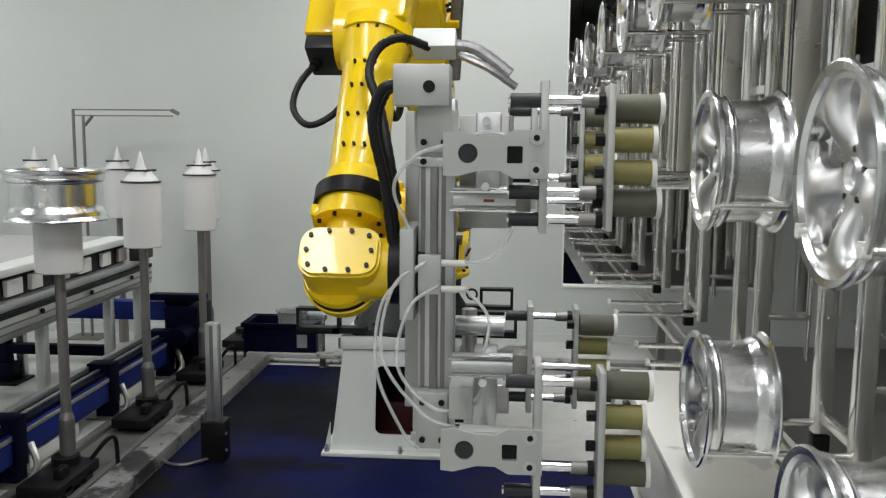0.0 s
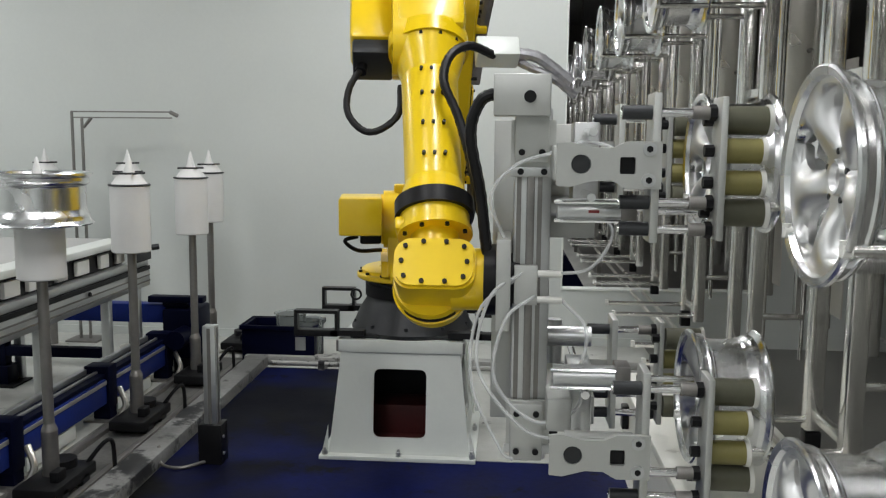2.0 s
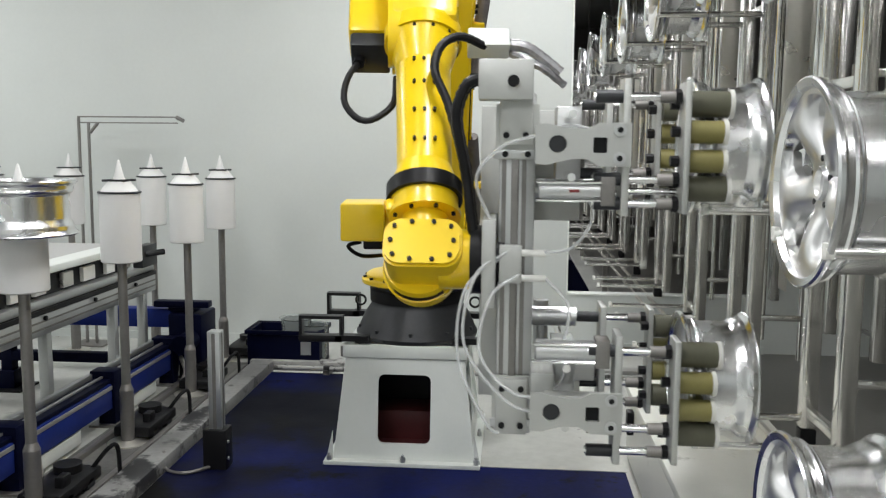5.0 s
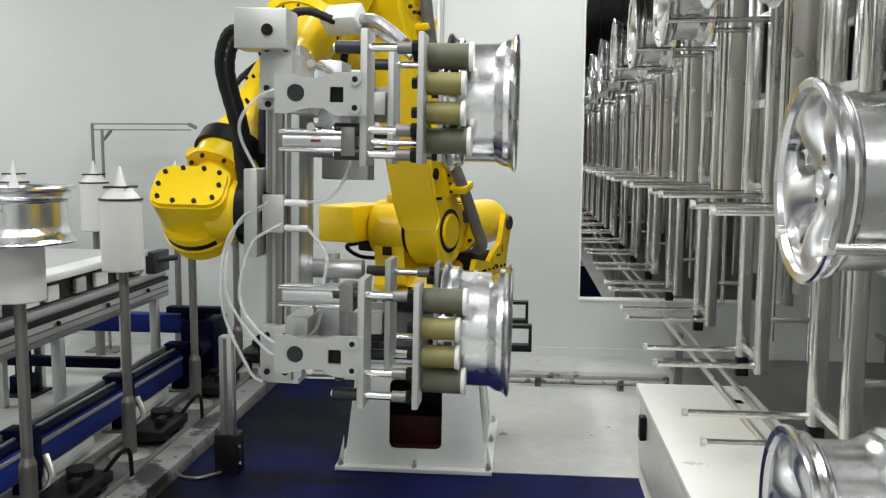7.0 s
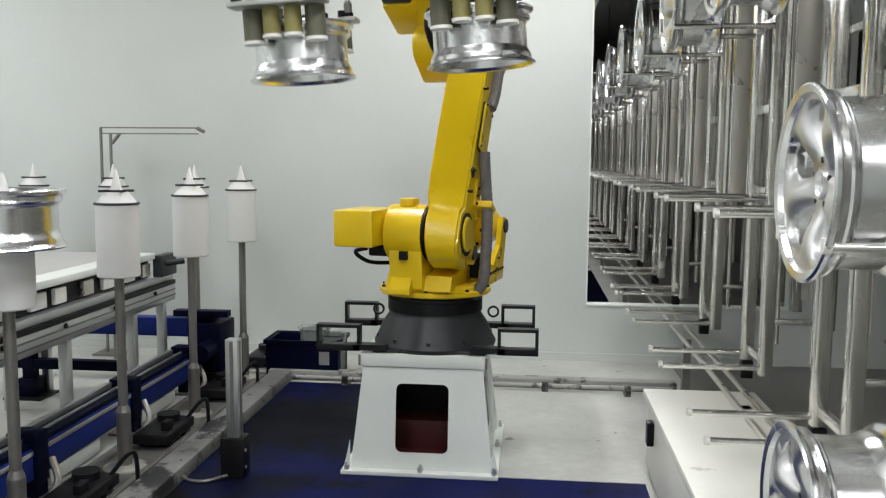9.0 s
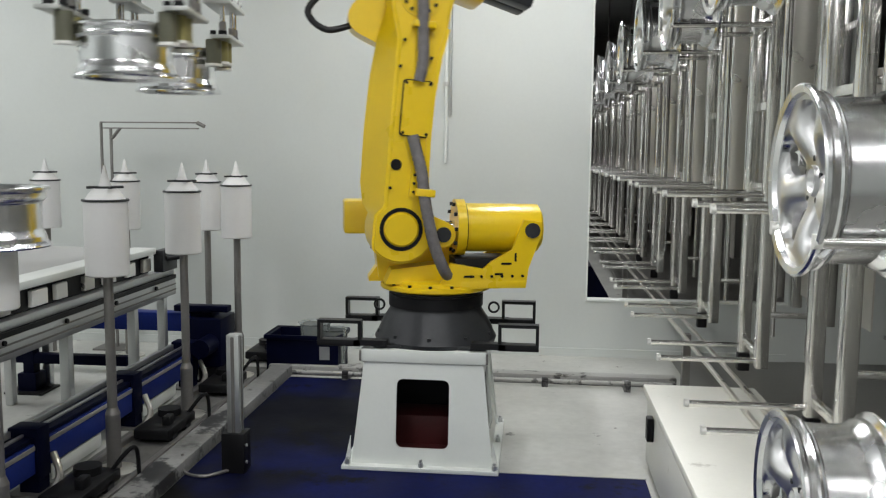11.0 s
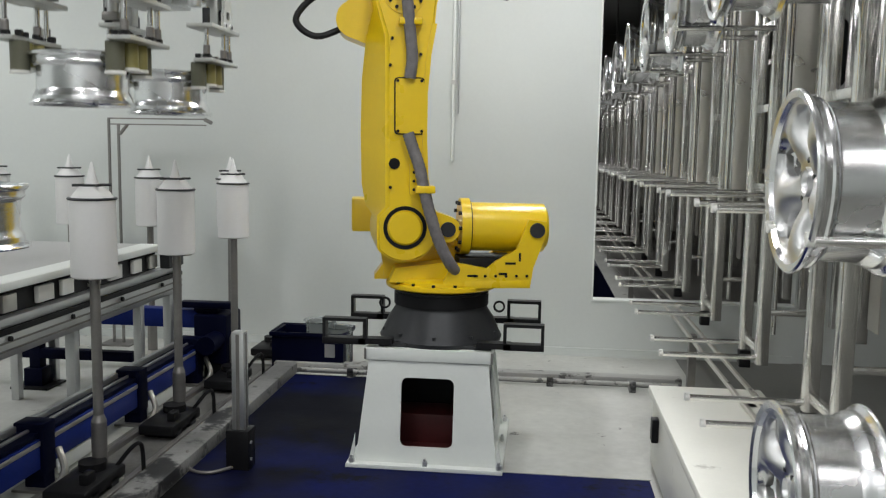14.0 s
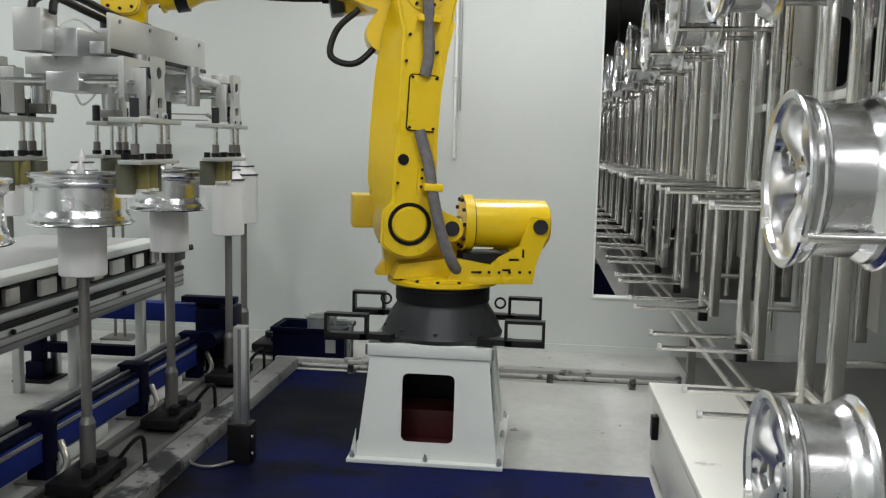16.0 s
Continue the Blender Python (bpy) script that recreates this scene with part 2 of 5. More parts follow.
def hull_outline(circles, n=20):
    """The outline round several circles (u, v, r)."""
    pts = []
    for u, v, r in circles:
        for i in range(n):
            a = 2 * math.pi * i / n
            pts.append((u + r * math.cos(a), v + r * math.sin(a)))
    pts = sorted(set(pts))

    def half(ps):
        h = []
        for p in ps:
            while len(h) > 1 and (h[-1][0] - h[-2][0]) * (p[1] - h[-2][1]) - (h[-1][1] - h[-2][1]) * (p[0] - h[-2][0]) <= 1e-9:
                h.pop()
            h.append(p)
        return h
    a, b = half(pts), half(pts[::-1])
    return a[:-1] + b[:-1]


def frame_rect(bm, x0, x1, z0, z1, y0, y1, w, m=None):
    """A rectangular loop of bars of width w round an open middle, upright in x and z."""
    for a in ((x0, x1, z0, z0 + w), (x0, x1, z1 - w, z1), (x0, x0 + w, z0 + w, z1 - w), (x1 - w, x1, z0 + w, z1 - w)):
        box(bm, a[0], a[1], y0, y1, a[2], a[3], 0, m)
    return bm


def plate_hole(bm, outer, inners, t0, t1, m=None):
    """A plate of outline (u, v) with holes, from w = t0 to t1."""
    m = m or Matrix()
    edges = []
    for loop in [outer] + inners:
        vs = [bm.verts.new((u, v, t0)) for u, v in loop]
        edges += [bm.edges.new((vs[i], vs[(i + 1) % len(vs)])) for i in range(len(vs))]
    r = bmesh.ops.triangle_fill(bm, edges=edges, use_beauty=True)
    faces = [g for g in r["geom"] if isinstance(g, bmesh.types.BMFace)]
    ex = bmesh.ops.extrude_face_region(bm, geom=faces)
    moved = [g for g in ex["geom"] if isinstance(g, bmesh.types.BMVert)]
    for v in moved:
        v.co.z = t1
    every = {v for f in faces for v in f.verts} | set(moved)
    for v in every:
        v.co = m @ v.co
    return bm


def round_rect(u0, u1, v0, v1, r, n=5):
    out = []
    for cu, cv, a0 in ((u1 - r, v1 - r, 0), (u0 + r, v1 - r, 90), (u0 + r, v0 + r, 180), (u1 - r, v0 + r, 270)):
        for i in range(n):
            a = radians(a0 + 90 * i / (n - 1))
            out.append((cu + r * math.cos(a), cv + r * math.sin(a)))
    return out


def ring_pts(u, v, r, n=16):
    return [(u + r * math.cos(2 * math.pi * i / n), v + r * math.sin(2 * math.pi * i / n)) for i in range(n)]


UP_XZ = Matrix(((1, 0, 0, 0), (0, 0, 1, 0), (0, 1, 0, 0), (0, 0, 0, 1)))   # u, v, w -> x, z, y
UP_YZ = Matrix(((0, 0, 1, 0), (1, 0, 0, 0), (0, 1, 0, 0), (0, 0, 0, 1)))   # u, v, w -> y, z, x


# ---- the setting ----
WALL_Y, OPEN_X0, OPEN_X1, SILL, HEAD = 6.42, 0.402, 1.85, 0.415, 2.86
XL, XR, YB, YF = -6.0, 3.0, -3.2, 17.0
floor = tagged(obj("floor", box(B(), XL - 0.2, XR + 0.2, YB - 0.2, YF + 0.2, -0.1, 0.0), M_FLOOR), "light grey painted concrete floor of the hall", "floor", kind="structure")
ceiling = tagged(obj("ceiling", box(B(), XL - 0.2, XR + 0.2, YB - 0.2, YF + 0.2, CEIL, CEIL + 0.1), M_CEIL), "plain light grey ceiling of the hall", "ceiling", kind="structure")


def wall(name, label, boxes, mat):
    bm = B()
    for b in boxes:
        box(bm, *b)
    return tagged(obj(name, bm, mat), label, "wall", kind="structure")


wall_back = wall("wall_back", "light grey panel wall with an open passage for the racks",
                 [(XL, OPEN_X0, WALL_Y, WALL_Y + 0.1, 0, CEIL), (OPEN_X0, OPEN_X1, WALL_Y, WALL_Y + 0.1, 0, SILL),
                  (OPEN_X0, OPEN_X1, WALL_Y, WALL_Y + 0.1, HEAD, CEIL), (OPEN_X1, XR, WALL_Y, WALL_Y + 0.1, 0, CEIL)], M_WALL)
wall("wall_left", "light grey panel wall", [(XL - 0.1, XL, YB, WALL_Y + 0.1, 0, CEIL)], M_WALL)
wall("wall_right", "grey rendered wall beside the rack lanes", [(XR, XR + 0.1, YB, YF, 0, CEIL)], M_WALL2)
wall("wall_behind", "light grey panel wall", [(XL, XR, YB - 0.1, YB, 0, CEIL)], M_WALL)
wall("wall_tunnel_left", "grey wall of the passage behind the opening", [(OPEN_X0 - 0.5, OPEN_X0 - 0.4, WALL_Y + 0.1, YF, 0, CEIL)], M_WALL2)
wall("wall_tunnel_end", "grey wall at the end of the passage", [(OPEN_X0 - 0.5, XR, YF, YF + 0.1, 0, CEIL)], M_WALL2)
# metal edge round the opening, panel joints, and the foot of the wall
bm = B()
box(bm, OPEN_X0 + 0.001, OPEN_X0 + 0.012, WALL_Y - 0.006, WALL_Y + 0.106, SILL + 0.012, HEAD)
box(bm, OPEN_X0 + 0.001, OPEN_X1, WALL_Y - 0.008, WALL_Y + 0.108, SILL + 0.001, SILL + 0.012)
tagged(obj("trim_opening", bm, M_WHITE), "white metal edge trim of the wall opening", "trim", kind="structure")
tagged(obj("baseboard", box(B(), XL + 0.1, OPEN_X1, WALL_Y - 0.02, WALL_Y - 0.002, 0, 0.06), M_WALL), "low light grey skirting strip", "skirting", kind="structure")

# unseen sheet added above the racks to block lamp light from them
tagged(obj("hood", box(B(), 0.38, 1.70, 2.1, 6.40, 2.872, 2.90), M_SHADE), "unseen dark sheet added to keep lamp light off the rack lane", "hood", kind="structure")
# dark sheet added to paint the dim background at the upper right
tagged(obj("hood_side", box(B(), 2.36, 2.39, 0.5, 6.40, 1.80, 2.90), M_SHADE), "dark sheet added to paint the dim background behind the racks", "hood", kind="structure")
# flat black ovals on the wall, painted for the dark gaps beside the racks
for i in range(3):
    ox = 2.03 + 0.26 * i
    tagged(obj("wall_slot", slab(B(), round_rect(ox - 0.06, ox + 0.06, 1.98, 2.46, 0.058, 7), WALL_Y - 0.006, WALL_Y - 0.002, UP_XZ), M_BLACK), "flat black oval painting a dark gap beside the racks", "opening", kind="structure")
# fittings over the ceiling lights, the added fill lamp included
for lx, ly in TUBES:
    lt = thing("ceiling_light", "white tubular fitting, shared by ceiling lights and an added fill light", "ceiling light", lx, ly, CEIL, group="ceiling lights")
    part("housing", box(B(), -0.13, 0.13, -0.66, 0.66, -0.08, -0.002, 0.01), M_WHITE, lt)
    part("diffuser", box(B(), -0.1, 0.1, -0.62, 0.62, -0.1, -0.082), M_LAMP, lt, "glowing white diffuser")

tagged(obj("floor_lane", box(B(), 1.03, XR, YB, YF, 0.001, 0.006), M_LANE), "dull grey floor strip under the rack lanes", "floor", kind="structure")
# made-up fittings over the fill lights added in the passage
for lx, ly in TUNNEL_FILL:
    lt = thing("tunnel_light", "made-up white fitting over an added fill light in the passage", "light", lx, ly, 2.9, group="passage lights")
    part("housing", box(B(), -0.11, 0.11, -0.66, 0.66, -0.07, -0.002, 0.01), M_WHITE, lt)
    part("hanger", rod(B(), (0, 0.4, 0), (0, 0.4, CEIL - 2.9), 0.008), M_POST, lt)
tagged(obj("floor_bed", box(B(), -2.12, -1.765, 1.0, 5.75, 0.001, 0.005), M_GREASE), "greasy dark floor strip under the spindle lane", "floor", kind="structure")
# the blue floor plate under the robot and the grey beams round it
tagged(obj("floor_mat", box(B(), -1.575, 0.54, 2.2, 5.5, 0.002, 0.012), M_MAT), "dark blue painted plate on the floor under the robot", "floor mat", kind="structure")
tagged(obj("floor_patch", box(B(), -0.30, 0.545, 3.93, 5.51, 0.0125, 0.016), M_FLOOR), "light grey floor strip beside the pedestal", "floor", kind="structure")
beam = tagged(obj("floor_beam", box(B(), -1.72, -1.585, 1.4, 5.58, 0.0, 0.07, 0.006), M_GREYP), "long grey painted steel beam along the floor", "beam")
beam2 = thing("floor_beam", "low grey steel channel across the floor behind the robot", "beam", 0, 5.62, 0)
part("channel", box(B(), -1.76, 0.95, 0.0, 0.10, 0.0, 0.055, 0.004), M_CHAN, beam2)
part("rail", rod(B(), (-1.55, -0.14, 0.050), (0.9, -0.14, 0.050), 0.014), M_CHAN, beam2, "thin dull metal pipe")
# strip whose darker colour paints the shade in the channel's gap
part("gap_strip", box(B(), -1.74, 0.94, -0.03, -0.001, 0.001, 0.030), M_GREYP, beam2, "grey strip painting the dark gap along the channel")
for fx in (-1.2, -0.30, 0.10, 0.62):
    bm = box(B(), fx - 0.02, fx + 0.02, -0.165, -0.02, 0.0, 0.043)
    box(bm, fx - 0.02, fx + 0.02, -0.16, -0.12, 0.043, 0.070, 0.003)
    part("pipe_clip", bm, M_GREYP, beam2)

# thin conduit on the wall
cd = thing("wall_conduit", "thin white vertical conduit on the wall", "conduit", -0.645, WALL_Y - 0.012, 1.42)
part("pipe", rod(B(), (0, 0, 0), (0, 0, 2.2), 0.012), M_WHITE, cd)
part("pipe", rod(B(), (0.032, 0, 0.35), (0.032, 0, 2.2), 0.008), M_ALU, cd)
part("clip", box(B(), -0.02, 0.02, -0.014, 0.008, 0.56, 0.59), M_ALU, cd)


# ---- alloy wheel: axis along x, spoked face at x = 0, barrel towards +x ----
def build_wheel():
    w = thing("alloy_wheel", "polished aluminium five-spoke wheel rim resting on rack pegs", "wheel rim", group="alloy wheels")
    prof = [(0.193, 0.004), (0.208, 0.0), (0.213, 0.004), (0.213, 0.012), (0.206, 0.017), (0.200, 0.022), (0.1985, 0.034), (0.200, 0.040), (0.198, 0.046), (0.189, 0.052), (0.1845, 0.056), (0.183, 0.060),
            (0.183, 0.095), (0.1832, 0.125), (0.1835, 0.150), (0.186, 0.158), (0.192, 0.168), (0.1965, 0.178), (0.198, 0.194), (0.203, 0.199), (0.211, 0.205), (0.214, 0.210), (0.211, 0.215), (0.203, 0.212),
            (0.190, 0.200), (0.183, 0.175), (0.176, 0.14), (0.174, 0.09), (0.174, 0.06), (0.181, 0.040), (0.188, 0.02)]
    turn = Matrix.Rotation(radians(90), 4, "Y")
    obj("barrel", lathe(B(), prof, 72, turn, closed=True), M_POL, w, "mirror-bright turned rim barrel", angle=16)
    bm = B()
    nr, nu = 15, 10
    for s in range(5):
        front, back = [], []
        for i in range(nr):
            r = 0.030 + (0.190 - 0.030) * i / (nr - 1)
            k = (r - 0.064) / (0.178 - 0.064)
            half = 36.0
            if 0 < k < 1:
                half = 36.0 - (36.0 - 17.0) * min(1.0, math.sin(math.pi * k) ** 0.55 * (0.72 + 0.28 * k) * 1.05)
            dish = 0.016 + 0.030 * (1 - min(1, (r - 0.03) / 0.15)) ** 1.5
            rf, rb = [], []
            for j in range(nu + 1):
                u = 2 * j / nu - 1
                a = radians(s * 72 + u * half)
                edge = (0.020 * abs(u) ** 3 - 0.009 * (1 - u * u) * math.sin(math.pi * max(0.0, min(1.0, k)))) if half < 35.9 else 0.0
                y, z = r * math.cos(a), r * math.sin(a)
                rf.append(bm.verts.new((dish + edge, y, z)))
                rb.append(bm.verts.new((dish + 0.038, y, z)))
            front.append(rf)
            back.append(rb)
        for i in range(nr - 1):
            for j in range(nu):
                bm.faces.new((front[i][j], front[i][j + 1], front[i + 1][j + 1], front[i + 1][j]))
                bm.faces.new((back[i][j], back[i + 1][j], back[i + 1][j + 1], back[i][j + 1]))
            for j in (0, nu):
                bm.faces.new((front[i][j], front[i + 1][j], back[i + 1][j], back[i][j]))
    bmesh.ops.remove_doubles(bm, verts=bm.verts[:], dist=0.0004)
    face = part("spoke_face", bm, M_TURN, w, "bright machined five-spoke face")
    hub = B()
    lathe(hub, [(0.0, 0.048), (0.024, 0.048), (0.028, 0.036), (0.034, 0.034), (0.036, 0.05), (0.036, 0.09), (0.0, 0.09)], 32, turn)
    part("hub", hub, M_TURN, w)
    for i in range(5):
        a = radians(36 + 72 * i)
        part("bolt_hole", rod(B(), (0.0392, 0.05 * math.cos(a), 0.05 * math.sin(a)), (0.046, 0.05 * math.cos(a), 0.05 * math.sin(a)), 0.0065, n=12), M_DARK, w)
    return w


# ---- pedestal ----
JX, JY, JZ = -0.475, 4.28, 0.572
ped = thing("robot_pedestal", "white painted tapered steel pedestal with a cut-out, bolted to the floor", "pedestal", -0.50, 4.27, 0.012)
bm = B()
front = Matrix.Translation((0, -0.345, 0)) @ Matrix.Rotation(radians(-7), 4, "X")
plate_hole(bm, [(-0.335, 0.02), (0.335, 0.02), (0.285, 0.50), (-0.285, 0.50)], [round_rect(-0.125, 0.125, 0.10, 0.425, 0.03)], 0, 0.014, front @ UP_XZ)
part("front_plate", bm, M_WHITE, ped)
back = Matrix.Translation((0, 0.345, 0)) @ Matrix.Rotation(radians(7), 4, "X")
part("back_plate", slab(B(), [(-0.335, 0.02), (0.335, 0.02), (0.285, 0.50), (-0.285, 0.50)], -0.014, 0, back @ UP_XZ), M_WHITE, ped)
for s in (-1, 1):
    side = Matrix.Translation((s * 0.325, 0, 0)) @ Matrix.Rotation(radians(-6 * s), 4, "Y")
    part("side_plate", plate_hole(B(), [(-0.335, 0.02), (0.335, 0.02), (0.275, 0.50), (-0.275, 0.50)], [round_rect(-0.12, 0.12, 0.12, 0.42, 0.03)], 0, -0.014 * s, side @ UP_YZ), M_WHITE, ped)
    part("gusset", slab(B(), [(0.335, 0.02), (0.365, 0.02), (0.335, 0.16)], -0.36, -0.35, Matrix.Diagonal((s, 1, 1, 1)) @ UP_XZ), M_WHITE, ped)
part("base_flange", box(B(), -0.375, 0.365, -0.385, 0.43, 0, 0.02, 0.003), M_WHITE, ped)
part("top_plate", box(B(), -0.30, 0.30, -0.295, 0.30, 0.50, 0.56, 0.004), M_WHITE, ped)
# black panel painting the shade inside the white pedestal
part("inner_panel", box(B(), -0.27, 0.27, 0.16, 0.20, 0.02, 0.49), M_BLACK, ped, "black panel added to darken the inside")
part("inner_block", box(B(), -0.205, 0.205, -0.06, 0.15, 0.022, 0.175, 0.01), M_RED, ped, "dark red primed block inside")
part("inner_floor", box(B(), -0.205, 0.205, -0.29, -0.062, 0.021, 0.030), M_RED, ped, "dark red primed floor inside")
# black linings, likewise added to darken the inner sides
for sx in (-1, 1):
    part("inner_lining", box(B(), sx * 0.22 - 0.012, sx * 0.22 + 0.012, -0.24, 0.15, 0.02, 0.49), M_BLACK, ped, "black lining added to darken the inner side")
part("inner_cable", tube(B(), [(-0.06, -0.12, 0.49), (0.0, -0.14, 0.43), (0.07, -0.13, 0.40), (0.13, -0.12, 0.42), (0.16, -0.08, 0.49)], 0.014), M_HOSE, ped, "grey cable under the top plate")
for sx in (-0.30, 0.30):
    part("seam", box(B(), sx - 0.005, sx + 0.005, -0.302, -0.296, 0.505, 0.556), M_POST, ped)
for bx in (-0.22, -0.11, 0.0, 0.11, 0.22):
    part("top_bolt", rod(B(), (bx, -0.255, 0.56), (bx, -0.255, 0.572), 0.012, n=6), M_DARK, ped)
for bx, by in ((-0.35, -0.365), (0.0, -0.365), (0.345, -0.365), (0.345, 0.05), (0.345, 0.38), (-0.35, 0.38)):
    b_ = B()
    rod(b_, (bx, by, 0.02), (bx, by, 0.042), 0.013, n=6)
    rod(b_, (bx, by, 0.02), (bx, by, 0.055), 0.007, n=8)
    part("anchor_bolt", b_, M_ALU, ped)

# ---- robot ----
R1, D1, A2, A3, D4 = 0.20, 0.568, 1.08, 0.20, 1.345
robot = thing("industrial_robot", "yellow six-axis industrial robot arm bolted to the white pedestal", "robot arm", JX, JY, JZ)
base = part("base", lathe(B(), [(0.0, 0.0), (0.30, 0.0), (0.305, 0.02), (0.29, 0.045), (0.262, 0.11), (0.235, 0.15), (0.225, 0.17), (0.222, 0.245), (0.0, 0.245)], 48), M_DARK, robot, "dark grey cast base")
part("collar", lathe(B(), [(0.224, 0.175), (0.236, 0.175), (0.236, 0.235), (0.224, 0.235)], 48, closed=True), M_BLACK, base)
part("base_plate", box(B(), -0.27, 0.27, -0.27, 0.27, -0.002, 0.018, 0.004), M_DARK, base)
for i in range(10):
    a = radians(18 + 36 * i)
    part("bolt", rod(B(), (0.285 * math.cos(a), 0.285 * math.sin(a), 0.04), (0.285 * math.cos(a), 0.285 * math.sin(a), 0.056), 0.011, n=6), M_DARK, base)
# lifting brackets: open black loops on both sides of the base
for s in (-1, 1):
    for yy, zz, x0, x1 in ((-0.27, 0.022, 0.325, 0.515 if s > 0 else 0.535), (0.20, 0.052, 0.325, 0.50)):
        b_ = B()
        a, c = (x0, x1) if s > 0 else (-x1, -x0)
        frame_rect(b_, a, c, zz, zz + 0.112, yy - 0.026, yy + 0.026, 0.015)
        box(b_, a, c, yy - 0.03, yy + 0.03, zz - 0.012, zz + 0.018, 0.002)
        br = part("lifting_bracket", b_, M_BLACKP, robot, "open black steel lifting bracket")
        part("arm", box(B(), min(s * 0.20, s * 0.36), max(s * 0.20, s * 0.36), yy - 0.03, yy + 0.03, zz - 0.008, zz + 0.02), M_BLACKP, br)
    part("lifting_eye", lathe(B(), [(0.020, -0.006), (0.030, -0.006), (0.030, 0.006), (0.020, 0.006)], 20, Matrix.Translation((s * 0.29, 0.02, 0.16)) @ Matrix.Rotation(radians(90), 4, "X"), closed=True), M_BLACKP, base)

# turning column; x ahead, y to the robot's left
turret = new("turret")
turret.parent = robot
turret["label"] = "yellow cast turning column"
part("turntable", lathe(B(), [(0.0, 0.255), (0.235, 0.255), (0.255, 0.265), (0.255, 0.305), (0.24, 0.315), (0.0, 0.315)], 48), M_YEL, turret)
bm = B()
slab(bm, hull_outline([(R1, D1, 0.12), (R1 + 0.07, 0.32, 0.02), (-0.20, 0.32, 0.02), (0.02, D1 - 0.06, 0.05)], 20), -0.13, 0.03, UP_XZ)
part("column_casting", bm, M_YEL, turret)
part("column_rib", slab(B(), [(-0.20, 0.30), (0.27, 0.30), (R1 + 0.04, 0.37), (-0.02, 0.40)], -0.16, 0.16, UP_XZ), M_YEL, turret)
bm = B()
rod(bm, (R1, -0.15, D1), (R1, 0.03, D1), 0.135, n=40)
rod(bm, (R1, -0.16, D1), (R1, -0.135, D1), 0.12, n=40)
part("reducer_housing", bm, M_YEL, turret)
# solid black blocks paint the dark inside of the column's square holes
for dz in (0.36, 0.47):
    part("recess", box(B(), R1 + 0.05, R1 + 0.125 if dz > 0.4 else R1 + 0.068, -0.075, -0.035, dz - 0.02, dz + 0.02), M_BLACK, turret, "black block painting the dark inside of a square hole")
part("lifting_lug", box(B(), R1 - 0.05, R1 + 0.05, -0.10, -0.03, D1 + 0.125, D1 + 0.165, 0.008), M_YEL, turret)
part("seal_ring", rod(B(), (R1, 0.028, D1), (R1, 0.042, D1), 0.128, n=40), M_BLACK, turret)
part("shoulder_motor", box(B(), R1 - 0.08, R1 + 0.25, -0.352, -0.158, D1 - 0.055, D1 + 0.115, 0.012), M_YEL, turret, "boxy yellow motor cover")
bm = B()
box(bm, R1 - 0.04, R1 + 0.05, -0.26, -0.16, D1 - 0.115, D1 - 0.058, 0.01)
tube(bm, [(R1 + 0.03, -0.27, D1 - 0.08), (R1 + 0.04, -0.33, D1 - 0.10), (R1, -0.27, D1 - 0.15), (R1 - 0.1, -0.16, D1 - 0.16)], 0.010)
part("motor_connector", bm, M_BLACK, turret)
part("counterbalance", rod(B(), (-0.10, 0.10, D1 + 0.0), (-0.48, 0.10, D1 - 0.005), 0.118, n=40), M_YEL, turret, "yellow balancer cylinder")
part("balancer_head", rod(B(), (-0.07, 0.10, D1), (-0.115, 0.10, D1), 0.137, n=40), M_YEL, turret)
part("balancer_joint", rod(B(), (-0.115, 0.10, D1), (-0.121, 0.10, D1), 0.126, n=40), M_BLACK, turret, "dark joint line")
part("balancer_end", rod(B(), (-0.475, 0.10, D1 - 0.005), (-0.495, 0.10, D1 - 0.005), 0.112, 0.095, n=40), M_YEL, turret)
for i in range(10):
    a = radians(36 * i)
    part("bolt", rod(B(), (-0.055, 0.10 + 0.118 * math.cos(a), D1 + 0.118 * math.sin(a)), (-0.07, 0.10 + 0.118 * math.cos(a), D1 + 0.118 * math.sin(a)), 0.009, n=8), M_BLACK, turret)
# solid black block painting the shade between balancer and deck
part("balancer_well", box(B(), -0.33, -0.06, -0.02, 0.215, 0.327, 0.425, 0.004), M_BLACK, turret, "black block painting the shade under the balancer")
for px_, pz_, w_, h_ in ((-0.30, 0.405, 0.05, 0.010), (-0.345, 0.435, 0.010, 0.04), (-0.265, 0.355, 0.04, 0.010), (-0.12, 0.345, 0.05, 0.010)):
    part("casting_slot", box(B(), px_ - w_ / 2, px_ + w_ / 2, 0.2485, 0.2515, pz_ - h_ / 2, pz_ + h_ / 2), M_BLACK, turret)
part("turn_flange", lathe(B(), [(0.0, 0.262), (0.272, 0.262), (0.278, 0.268), (0.278, 0.284), (0.268, 0.290), (0.0, 0.290)], 48), M_YEL, turret, "wide yellow turning flange")
for i in range(16):
    a = radians(22.5 * i + 8)
    part("bolt", rod(B(), (0.262 * math.cos(a), 0.262 * math.sin(a), 0.289), (0.262 * math.cos(a), 0.262 * math.sin(a), 0.300), 0.009, n=6), M_BLACK, turret)
part("front_foot", slab(B(), [(0.27, 0.29), (0.335, 0.29), (0.335, 0.31), (0.27, 0.40)], -0.12, -0.02, UP_XZ), M_YEL, turret)
part("balancer_rod", rod(B(), (0.12, 0.10, D1 - 0.01), (-0.10, 0.10, D1), 0.035), M_ROD, turret)
